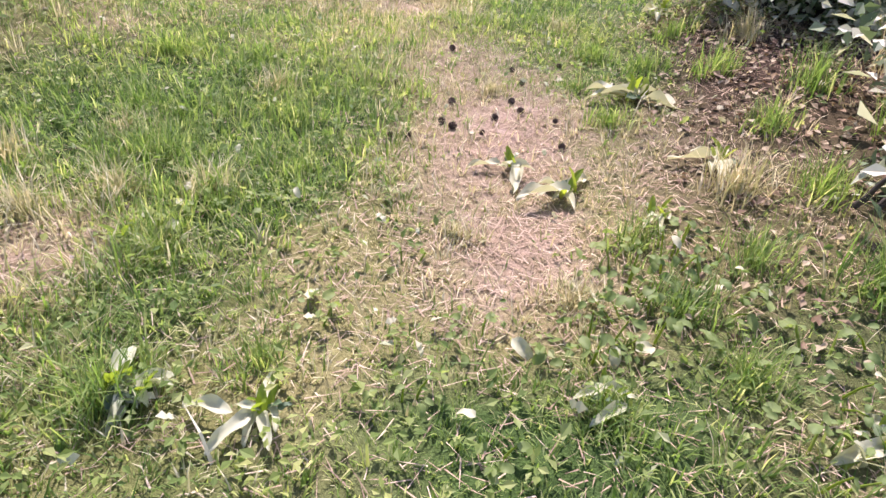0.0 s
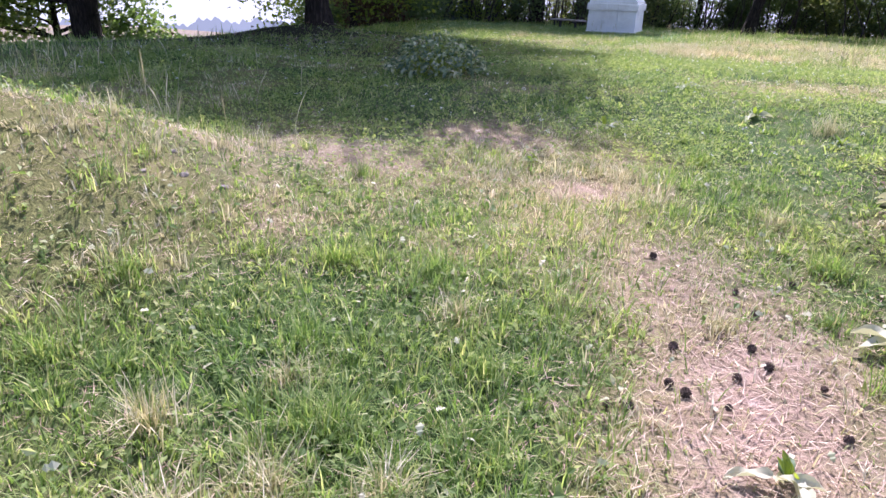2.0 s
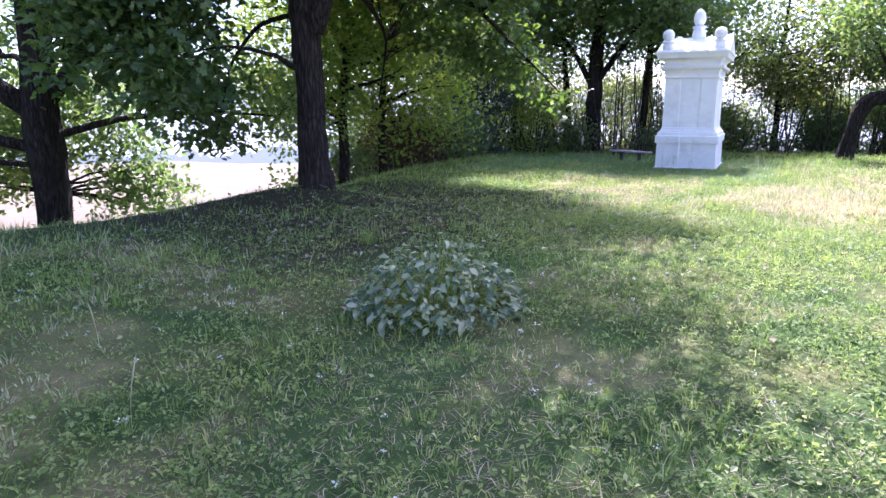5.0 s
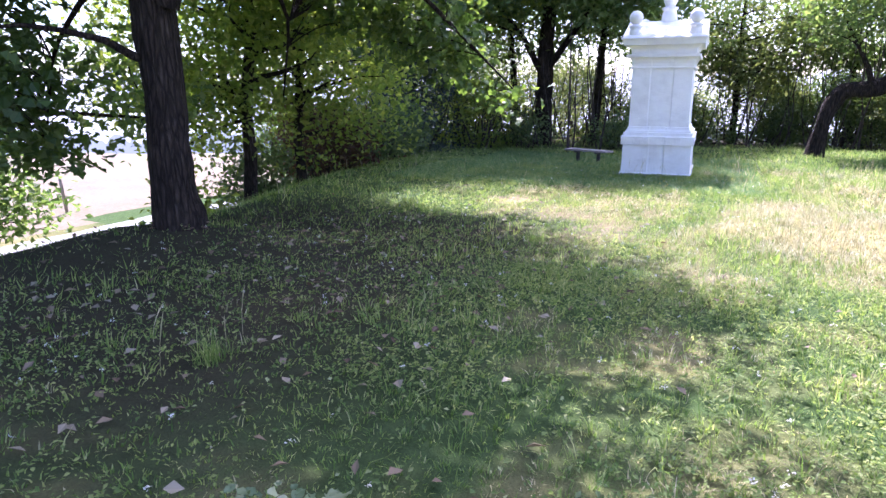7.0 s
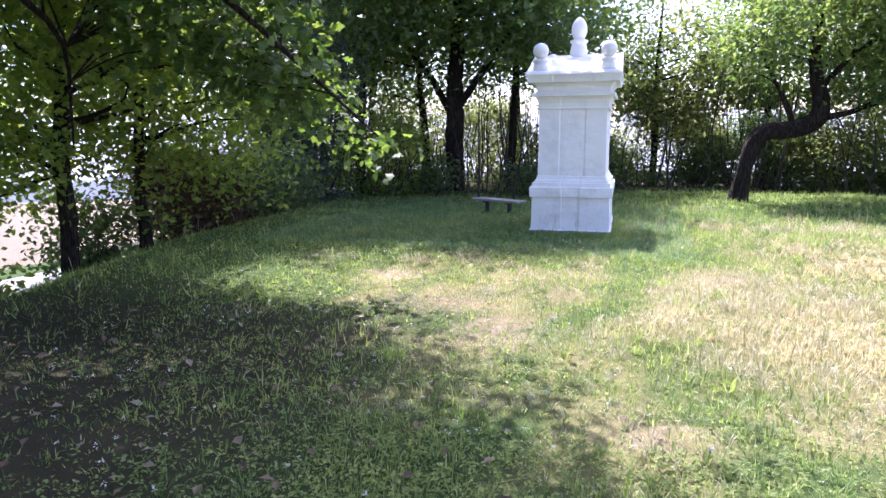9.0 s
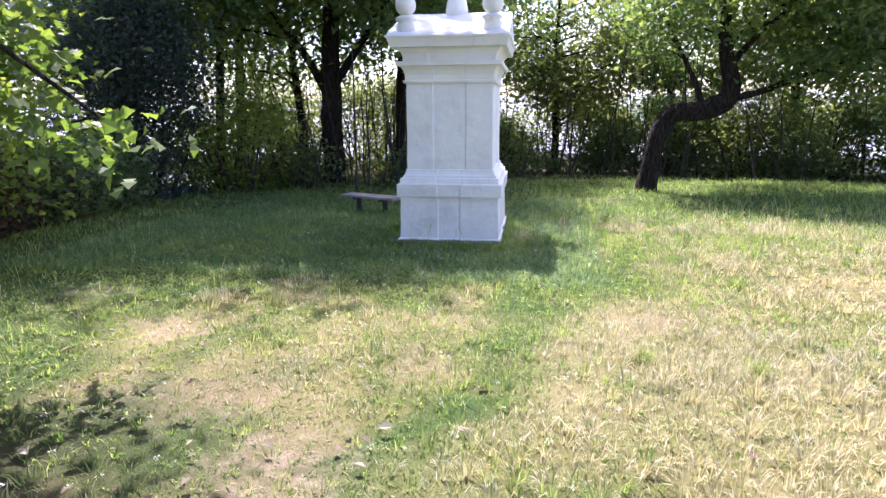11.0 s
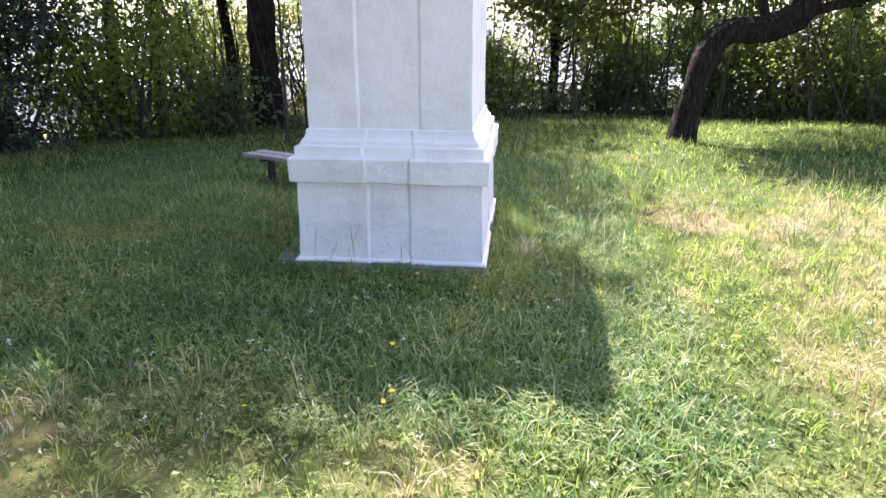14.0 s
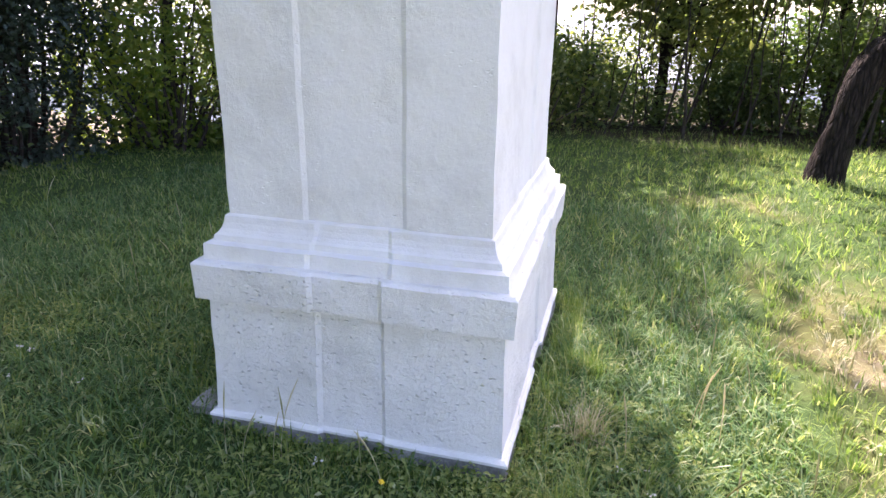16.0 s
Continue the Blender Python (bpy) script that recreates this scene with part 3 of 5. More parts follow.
# ---- bench ----
def plank(length, width, thick, bevel=0.008):
    bm = bmesh.new()
    bmesh.ops.create_cube(bm, size=1.0)
    bmesh.ops.scale(bm, vec=(length, width, thick), verts=bm.verts)
    bmesh.ops.bevel(bm, geom=bm.edges, offset=bevel, segments=2, affect='EDGES')
    return bm


bx, by, bturn = -5.50, 22.35, -24.4
bz = float(ground_z(bx, by))
bench = group_at("bench", (bx, by, bz), "backless bench with a weathered grey plank seat on dark legs", "bench", "", bturn)
for off in (-0.085, 0.085):
    o = part("seat_plank", plank(1.22, 0.16, 0.042), GREYWOOD, bench, "weathered grey plank")
    o.matrix_basis = pose(0, off, 0.31)
for sx in (-0.30, 0.30):
    o = part("leg", plank(0.07, 0.07, 0.46, 0.006), DARKMETAL, bench, "dark metal leg")
    o.matrix_basis = pose(sx, 0, 0.055)
    o = part("cross_bar", plank(0.06, 0.30, 0.035, 0.005), DARKMETAL, bench, "dark metal bar under the seat")
    o.matrix_basis = pose(sx, 0, 0.27)


# ---- trees ----
def leaves(rng, centres, per, spread_r, size, lift=0.5, droop=0.25):
    """Folded leaf blades scattered about clump centres; two triangles each."""
    c = np.repeat(centres, per, axis=0)
    n = len(c)
    off = rng.normal(size=(n, 3)) * spread_r * np.array([[1, 1, 0.62]])
    p = c + off
    nrm = rng.normal(size=(n, 3)) + np.array([[0, 0, lift * 2]])
    nrm /= np.linalg.norm(nrm, axis=1)[:, None]
    d = rng.normal(size=(n, 3)) + off / (spread_r + 1e-6) * 0.5 + np.array([[0, 0, -droop]])
    d -= nrm * np.sum(d * nrm, axis=1)[:, None]
    d /= np.linalg.norm(d, axis=1)[:, None] + 1e-9
    s = np.cross(nrm, d)
    L = size * rng.uniform(0.6, 1.25, n)[:, None]
    W = L * rng.uniform(0.26, 0.36, n)[:, None]
    fold = nrm * W * 0.45
    v = np.stack([p, p + d * L * 0.55 + s * W + fold, p + d * L, p + d * L * 0.55 - s * W + fold], 1).reshape(-1, 3)
    k = np.arange(n)[:, None] * 4
    f = np.concatenate([k + np.array([[0, 2, 1]]), k + np.array([[0, 3, 2]])], 0)
    return v, f


def lobed_leaves(rng, centres, per, spread_r, size, lift=0.5, droop=0.25):
    """Leaf blades with two pairs of lobes, folded on the midrib; eight triangles each."""
    c = np.repeat(centres, per, axis=0)
    n = len(c)
    off = rng.normal(size=(n, 3)) * spread_r * np.array([[1, 1, 0.6]])
    p = c + off
    nrm = rng.normal(size=(n, 3)) * 0.8 + np.array([[0, 0, lift * 2]])
    nrm /= np.linalg.norm(nrm, axis=1)[:, None]
    d = rng.normal(size=(n, 3)) + off / (spread_r + 1e-6) * 0.5 + np.array([[0, 0, -droop]])
    d -= nrm * np.sum(d * nrm, axis=1)[:, None]
    d /= np.linalg.norm(d, axis=1)[:, None] + 1e-9
    s = np.cross(nrm, d)
    L = size * rng.uniform(0.6, 1.2, n)[:, None]
    rows = [p]
    for along, wide in ((0.28, 0.27), (0.42, 0.15), (0.66, 0.33), (0.82, 0.16)):
        mid = p + d * L * along - nrm * L * 0.14 * along ** 2
        rows += [mid + (s * wide + nrm * wide * 0.35) * L, mid + (-s * wide + nrm * wide * 0.35) * L]
    rows.append(p + d * L - nrm * L * 0.14)
    v = np.stack(rows, 1).reshape(-1, 3)
    k = np.arange(n)[:, None] * 10
    tri = [[0, 2, 1], [1, 2, 3], [2, 4, 3], [3, 4, 5], [4, 6, 5], [5, 6, 7], [6, 8, 7], [7, 8, 9]]
    return v, np.concatenate([k + np.array([q]) for q in tri], 0)


def crown_points(rng, blobs, count, shell=0.55, gaps=0.0, seed=0):
    """Clump centres inside lumpy ellipsoids, with holes where a noise field is low."""
    vol = np.array([b[3] * b[4] * b[5] for b in blobs]) ** 0.75
    pick = rng.choice(len(blobs), size=count * 3, p=vol / vol.sum())
    b = np.array(blobs)[pick]
    d = rng.normal(size=(len(b), 3))
    d /= np.linalg.norm(d, axis=1)[:, None]
    r = rng.uniform(shell ** 3, 1, len(b)) ** (1 / 3)
    p = b[:, :3] + d * r[:, None] * b[:, 3:6]
    keep = value_noise(p[:, 0] * 0.9 + p[:, 2] * 0.53, p[:, 1] * 0.9 - p[:, 2] * 0.61, seed) > gaps
    return p[keep][:count]


def limb(rng, start, end, r0, r1, bow=0.25, n=7, sides=6):
    s, e = np.asarray(start, float), np.asarray(end, float)
    L = np.linalg.norm(e - s)
    t = np.linspace(0, 1, n)[:, None]
    p = s + (e - s) * t + np.array([[0, 0, 1.0]]) * (bow * L * (t * (1 - t))) + np.cumsum(rng.normal(size=(n, 3)) * 0.02 * L, axis=0) * np.sin(t * np.pi)
    return tube(p, r0 + (r1 - r0) * t[:, 0] ** 0.8, sides)


def make_tree(name, base, trunk, blobs, clumps, per, size, leaf, label, seed, spread_r=0.42, gaps=0.25, limbs=16, forks=(), group="", shell=0.5, sides=14, droop=0.25, low=(), low_count=0, low_per=30, low_spread=0.2, low_size=0.15):
    """trunk: points (dx, dy, dz, radius) from the base up; blobs: ellipsoids from the base; forks: extra heavy limbs of such points."""
    rng = np.random.default_rng(seed)
    z0 = float(ground_z(base[0], base[1]))
    ob = group_at(name, (base[0], base[1], z0), label, "tree", group)
    tr = np.array(trunk, float)
    q = np.linspace(0, 1, 26)
    src = np.linspace(0, 1, len(tr))
    path = np.stack([np.interp(q, src, tr[:, k]) for k in range(4)], 1)
    for k in range(3):
        path[1:-1, k] = (path[:-2, k] + path[1:-1, k] * 2 + path[2:, k]) / 4
    ang = np.linspace(0, 2 * np.pi, sides, endpoint=False)
    rid = 1 + 0.06 * np.sin(ang * 5 + seed)[None] + 0.05 * rng.normal(size=(26, sides)) + 0.07 * np.sin(np.arange(26)[:, None] * 0.9 + seed + 2 * np.sin(ang)[None])
    flare = 1 + 0.20 * np.exp(-path[:, 2:3] / 0.22) * (1 + 0.35 * np.sin(ang * 4 + 1.3 * seed)[None])
    pts = path[:, :3].copy()
    pts[0, 2] = -0.15
    v, f = tube(pts, path[:, 3:4] * rid * flare, sides)
    child("trunk", fast_mesh("trunk", v, f, True), BARK, ob)
    pieces = []
    for fk in forks:
        fk = np.array(fk, float)
        qq = np.linspace(0, 1, 14)
        ss = np.linspace(0, 1, len(fk))
        pp = np.stack([np.interp(qq, ss, fk[:, k]) for k in range(4)], 1)
        for k in range(3):
            pp[1:-1, k] = (pp[:-2, k] + pp[1:-1, k] * 2 + pp[2:, k]) / 4
        v, f = tube(pp[:, :3], pp[:, 3], 9)
        child("limb", fast_mesh("limb", v, f, True), BARK, ob)
    pts = crown_points(rng, blobs, clumps, shell, gaps, seed)
    tips = pts[rng.choice(len(pts), min(limbs, len(pts)), replace=False)]
    if low:
        hung = crown_points(rng, low, low_count, 0.1, 0.16, seed + 1)
        tips = np.concatenate([tips, hung[::4]])
    hosts = [path[8:]] + [np.stack([np.interp(np.linspace(0.3, 1, 8), np.linspace(0, 1, len(fk)), np.array(fk)[:, k]) for k in range(4)], 1) for fk in forks]
    hosts = np.concatenate(hosts)
    for tip in tips:
        cost = np.linalg.norm(hosts[:, :3] - tip, axis=1) + 1.2 * np.maximum(hosts[:, 2] - tip[2] + 0.4, 0)
        h = hosts[np.argmin(cost)]
        pieces.append(limb(rng, h[:3], tip, min(h[3] * 0.5, 0.02 + 0.018 * np.linalg.norm(tip - h[:3])), 0.008, 0.2))
    v, f = joined(pieces)
    tagged(child("branchwork", fast_mesh("branchwork", v, f, True), BARK, ob), kind="stuff")
    if low:
        v, f = lobed_leaves(rng, hung, low_per, low_spread, low_size, 0.5, 0.5)
        tagged(child("hanging_foliage", fast_mesh("hanging_foliage", v, f), leaf, ob), kind="stuff")
    v, f = leaves(rng, pts, per, spread_r, size, 0.5, droop)
    tagged(child("crown", fast_mesh("crown", v, f), leaf, ob), kind="stuff")
    return ob


# oak at the brow of the hill
make_tree("oak_tree", (-7.22, 10.98),
          [(0, 0, 0, 0.215), (-0.02, 0, 0.5, 0.195), (-0.06, 0.02, 1.3, 0.185), (-0.10, 0.05, 2.2, 0.20), (-0.22, 0.1, 3.4, 0.16), (-0.25, 0.2, 5.0, 0.13), (-0.2, 0.3, 7.5, 0.07), (0, 0.3, 9.5, 0.03)],
          # the outlying lumps, unseen overhead, are added for the shade they cast
          [(-0.9, 0.5, 6.0, 3.2, 3.4, 2.2), (1.3, 2.2, 4.9, 1.8, 2.2, 1.3), (1.9, -1.3, 5.0, 1.9, 2.2, 1.4), (-2.6, -1.0, 4.4, 2.2, 2.4, 1.8), (0.1, 2.9, 5.0, 2.4, 1.8, 1.5), (-0.6, 0.6, 8.3, 2.4, 2.6, 1.8), (-2.4, 2.4, 4.6, 2.0, 2.0, 1.6), (0.0, -1.4, 6.6, 2.5, 2.4, 1.7), (2.8, 0.7, 5.5, 1.5, 1.6, 1.0), (3.1, -1.3, 5.5, 1.4, 1.5, 1.0), (1.85, 4.1, 5.0, 1.3, 1.1, 0.8), (2.8, 3.2, 5.0, 1.0, 0.9, 0.7), (1.15, 5.0, 5.0, 0.8, 0.7, 0.7)],
          1500, 60, 0.14, OAKLEAF, "tall oak with a dark furrowed trunk on the hill brow", 41, 0.34, 0.12, 60,
          low=[(-0.9, -1.3, 3.0, 1.0, 0.8, 1.0), (-2.0, -1.2, 2.7, 1.1, 1.0, 1.1), (-1.9, 0.1, 1.0, 0.45, 0.45, 0.75), (-1.5, -0.9, 1.7, 0.7, 0.6, 0.7), (-1.0, -1.6, 1.6, 0.5, 0.5, 0.65), (-1.9, -1.9, 2.1, 0.6, 0.6, 0.8),
               (1.9, 4.15, 1.2, 0.2, 0.2, 0.2), (1.2, 3.9, 1.7, 0.45, 0.45, 0.3), (0.9, 3.6, 2.1, 0.7, 0.6, 0.5), (0.1, 3.6, 2.5, 0.7, 0.6, 0.4), (1.2, 2.6, 2.9, 0.9, 0.8, 0.4), (2.7, 2.2, 3.7, 1.0, 0.9, 0.4), (-1.0, 4.9, 3.4, 1.3, 1.2, 0.6)], low_count=500, low_per=34,
          forks=[[(0.02, 0.04, 2.05, 0.15), (0.28, 0.1, 2.7, 0.13), (0.65, 0.25, 3.6, 0.11), (1.3, 0.8, 4.8, 0.07), (2.2, 1.6, 5.6, 0.03)],
                 [(-0.1, 0.05, 2.8, 0.09), (-0.8, -0.4, 3.5, 0.07), (-2.2, -0.8, 4.2, 0.03)],
                 [(-0.1, 0.0, 2.6, 0.05), (-0.9, -0.9, 2.8, 0.04), (-1.9, -1.4, 2.2, 0.025), (-2.4, -2.2, 1.6, 0.01)],
                 [(-0.1, 0.0, 2.3, 0.04), (-0.9, 0.0, 2.2, 0.03), (-1.6, 0.1, 1.7, 0.02), (-1.9, 0.1, 0.8, 0.008)],
                 [(0.05, 0.1, 2.7, 0.07), (0.5, 1.4, 3.2, 0.06), (1.0, 2.8, 2.7, 0.035), (2.1, 4.0, 1.3, 0.01)],
                 [(-0.1, 0.1, 2.5, 0.06), (-0.3, 1.4, 2.9, 0.05), (-0.6, 2.8, 2.3, 0.025), (-1.1, 3.2, 1.2, 0.01)],
                 [(0.3, 0.1, 2.8, 0.06), (1.2, -0.6, 3.8, 0.05), (2.6, -1.2, 4.6, 0.02)]])

# broad tree lower on the slope
make_tree("broad_tree", (-12.0, 10.1),
          [(0, 0, 0, 0.29), (0.02, 0, 1.2, 0.26), (0, 0, 2.6, 0.27), (0.03, 0.03, 3.8, 0.23), (0.1, 0.05, 5.5, 0.17), (0.2, 0.1, 8.5, 0.08), (0.2, 0.1, 11, 0.03)],
          [(0, 0, 10.0, 4.0, 4.0, 2.4), (-3.8, -2.0, 5.8, 2.2, 2.2, 1.8), (-1.9, -3.8, 6.0, 1.8, 1.8, 1.4), (-2.8, 1.9, 7.0, 2.6, 2.6, 2.2), (2.3, 3.0, 8.0, 2.2, 2.2, 1.6), (-3.2, 2.2, 3.8, 1.8, 1.8, 1.2)],
          560, 40, 0.15, WOODLEAF, "broad deciduous tree with spreading dark limbs on the slope", 42, 0.34, 0.44, 50,
          low=[(-2.5, -3.1, 3.2, 1.9, 1.9, 1.3), (-4.4, -3.2, 2.6, 1.9, 1.9, 1.3), (-3.4, -4.8, 3.8, 1.8, 1.8, 1.5), (1.3, 1.7, 3.0, 0.8, 0.9, 0.5), (1.9, 2.6, 3.6, 0.8, 0.9, 0.6), (2.1, 3.0, 2.9, 0.7, 0.8, 0.5)], low_count=260, low_per=26, low_spread=0.26,
          forks=[[(0, 0, 2.75, 0.17), (-0.5, -0.65, 3.4, 0.15), (-1.0, -1.3, 4.2, 0.12), (-1.6, -2.1, 5.5, 0.07), (-2.0, -2.6, 6.8, 0.03)],
                 [(0.03, 0.03, 2.9, 0.15), (0.35, 0.45, 3.5, 0.13), (0.75, 0.95, 4.8, 0.10), (1.0, 1.3, 6.8, 0.04)],
                 [(0.05, 0.05, 2.4, 0.07), (0.7, 0.9, 2.7, 0.05), (1.5, 2.0, 2.8, 0.035), (2.2, 3.0, 2.7, 0.015)],
                 [(0, 0, 2.2, 0.10), (-0.6, -0.8, 2.5, 0.08), (-1.3, -1.7, 2.9, 0.05), (-2.4, -3.0, 2.8, 0.02)],
                 [(0, 0, 1.95, 0.05), (-0.7, -0.9, 2.1, 0.04), (-1.6, -2.1, 2.0, 0.015)]])

# smaller leafy trees below the broad one
for k, (x, y, h, blobs) in enumerate([
        (-16.6, 12.9, 4.6, [(0.3, 0.2, 3.0, 1.5, 1.5, 1.2), (1.3, 0.9, 1.7, 0.8, 0.9, 1.1), (1.6, 1.5, 1.1, 0.5, 0.6, 0.6), (-1.0, -0.6, 2.2, 1.2, 1.2, 1.2)]),
        (-18.6, 11.0, 5.6, [(0, 0, 3.6, 1.9, 1.9, 1.6), (0.6, -0.9, 2.0, 1.3, 1.3, 1.1), (-0.8, 0.6, 1.9, 1.4, 1.4, 1.1)]),
        (-17.4, 8.6, 6.0, [(0, 0, 3.8, 2.0, 2.0, 1.7), (0.5, 0.8, 2.0, 1.4, 1.4, 1.1), (-0.4, -1.0, 2.1, 1.5, 1.4, 1.2)])]):
    make_tree("slope_tree", (x, y), [(0, 0, 0, 0.10), (0.05, 0, 1.2, 0.09), (-0.05, 0.05, 2.4, 0.07), (0.1, 0, h, 0.02)], blobs, 330, 26, 0.16, WOODLEAF,
              "small leafy tree on the slope below the broad tree", 90 + k, 0.28, 0.3, 30, group="slope trees", shell=0.3)

# slender light-leaved trees at the edge
make_tree("young_maple", (-10.6, 16.0),
          [(0, 0, 0, 0.125), (0.05, 0, 1.0, 0.115), (0.02, 0.05, 2.0, 0.105), (0.18, 0.1, 3.2, 0.09), (0.2, 0.1, 5.0, 0.06), (0.3, 0.1, 8.0, 0.02)],
          [(0.2, 0, 5.0, 2.3, 2.3, 2.2), (1.6, -0.6, 3.6, 1.5, 1.5, 1.3), (-1.6, 0.2, 3.4, 1.6, 1.5, 1.4), (0.4, 1.4, 3.0, 1.6, 1.4, 1.3), (0, 0, 7.4, 1.9, 1.9, 1.6), (-1.2, -1.0, 2.3, 0.9, 0.9, 0.7), (-0.9, -0.5, 1.7, 0.8, 0.8, 0.8), (0.7, 0.8, 1.4, 0.8, 0.8, 0.7), (0.2, -0.9, 2.2, 0.9, 0.8, 0.8), (-1.5, 0.8, 1.9, 0.9, 0.9, 0.8)],
          780, 32, 0.135, LIGHTLEAF, "slender young tree with bright green backlit leaves", 43, 0.34, 0.40, 44)
make_tree("young_maple", (-10.35, 17.3),
          [(0, 0, 0, 0.10), (-0.05, 0, 1.0, 0.085), (0.05, 0.05, 2.4, 0.07), (0.1, 0.1, 5.5, 0.02)],
          [(0.2, 0.2, 4.4, 1.9, 1.9, 1.9), (1.0, 0.4, 2.7, 1.4, 1.4, 1.2), (-0.8, 0.8, 2.4, 1.3, 1.3, 1.1), (0.8, 1.5, 1.6, 1.0, 1.0, 0.9)],
          380, 32, 0.135, LIGHTLEAF, "young tree with low bright green foliage", 44, 0.34, 0.36, 34)

# wood behind the monument
make_tree("lime_tree", (-8.3, 28.4),
          [(0, 0, 0, 0.31), (0.02, 0, 1.2, 0.28), (0.0, 0, 2.6, 0.27), (0.05, 0.1, 4.0, 0.22), (0.1, 0.2, 7.0, 0.15), (0.1, 0.2, 12.0, 0.04)],
          # lumps more than 3.9 m forward are out of view, added to shade the lawn
          [(0, -0.6, 7.0, 4.0, 3.6, 2.4), (2.6, -1.0, 5.2, 2.4, 2.4, 1.5), (-2.8, -1.4, 5.0, 2.6, 2.4, 1.8), (0, 0, 11.0, 4.2, 4.4, 2.8), (-3.5, 0, 8.5, 2.6, 2.6, 2.0), (-1.3, -4.0, 9.6, 2.9, 2.4, 2.2), (-3.8, -4.4, 9.4, 2.8, 2.2, 2.0), (0.75, -4.2, 9.6, 1.8, 1.9, 1.5), (0.6, -4.9, 9.0, 1.4, 1.0, 0.8), (-1.0, -4.8, 9.0, 1.5, 1.0, 0.8), (1.8, -5.0, 9.0, 1.1, 0.9, 0.7)],
          1850, 32, 0.21, WOODLEAF, "large lime tree with a thick dark trunk behind the monument", 45, 0.50, 0.33, 36,
          forks=[[(0, 0, 2.4, 0.13), (0.8, -0.2, 3.4, 0.10), (1.8, -0.6, 4.6, 0.05)], [(0, 0, 2.2, 0.12), (-0.7, 0.1, 3.4, 0.10), (-1.9, -0.3, 5.0, 0.05)]])
for k, (x, y, r, h, lean_x, mat) in enumerate([(-6.9, 30.4, 0.15, 10, 0.2, WOODLEAF), (-7.3, 33.5, 0.16, 11, -0.1, WOODLEAF), (-9.9, 30.2, 0.13, 9, -0.3, WOODLEAF), (-11.3, 27.8, 0.13, 11, 0.3, LIGHTLEAF),
                                               (-13.6, 26.6, 0.16, 12, -0.2, WOODLEAF), (-12.4, 31.2, 0.17, 11, 0.2, WOODLEAF), (-15.5, 29.5, 0.2, 12, 0.1, DARKLEAF), (-4.9, 33.2, 0.14, 10, 0.1, WOODLEAF)]):
    make_tree("woodland_tree", (x, y), [(0, 0, 0, r), (0.05, 0, 1.5, r * 0.9), (lean_x * 0.6, 0.05, 3.5, r * 0.75), (lean_x, 0.1, h * 0.6, r * 0.5), (lean_x * 1.2, 0.1, h, 0.03)],
              # trees left of x = -11 get an unseen forward lump for its shade
              [(lean_x, 0, h * 0.68, 2.4, 2.4, h * 0.26), (lean_x + 1.2, -0.8, h * 0.45, 1.7, 1.6, 1.4), (lean_x - 1.3, 0.3, h * 0.43, 1.7, 1.7, 1.3), (lean_x, -0.6, h * 0.9, 2.0, 2.0, h * 0.16)] + ([(lean_x, -3.2, h * 0.9, 2.4, 2.0, h * 0.15)] if x < -11 else []),
              440 if y < 30 else 300, 28, 0.19, mat, "tall thin-stemmed deciduous tree in the wood", 60 + k, 0.46, 0.42, 22, group="woodland trees")
for k, (x, y, r, h) in enumerate([(-2.3, 33.2, 0.13, 7.0), (1.6, 34.8, 0.14, 7.5), (5.2, 33.8, 0.16, 8.0), (8.6, 33.0, 0.16, 8.5), (11.8, 30.5, 0.18, 9.0), (13.5, 25.0, 0.18, 9.0)]):
    make_tree("edge_tree", (x, y), [(0, 0, 0, r), (0.05, 0, 1.5, r * 0.9), (-0.05, 0.05, 3.0, r * 0.7), (0.1, 0.1, h, 0.02)],
              [(0, 0, h * 0.66, 2.2, 2.0, h * 0.26), (1.2, -0.3, h * 0.48, 1.4, 1.4, 1.0), (-1.2, 0.2, h * 0.5, 1.5, 1.4, 1.1), (0.3, 0.2, h * 0.36, 1.6, 1.3, 0.9)],
              400, 28, 0.17, WOODLEAF if k % 2 else HEDGELEAF, "small deciduous tree at the far edge of the meadow", 80 + k, 0.34, 0.42, 30, group="edge trees")

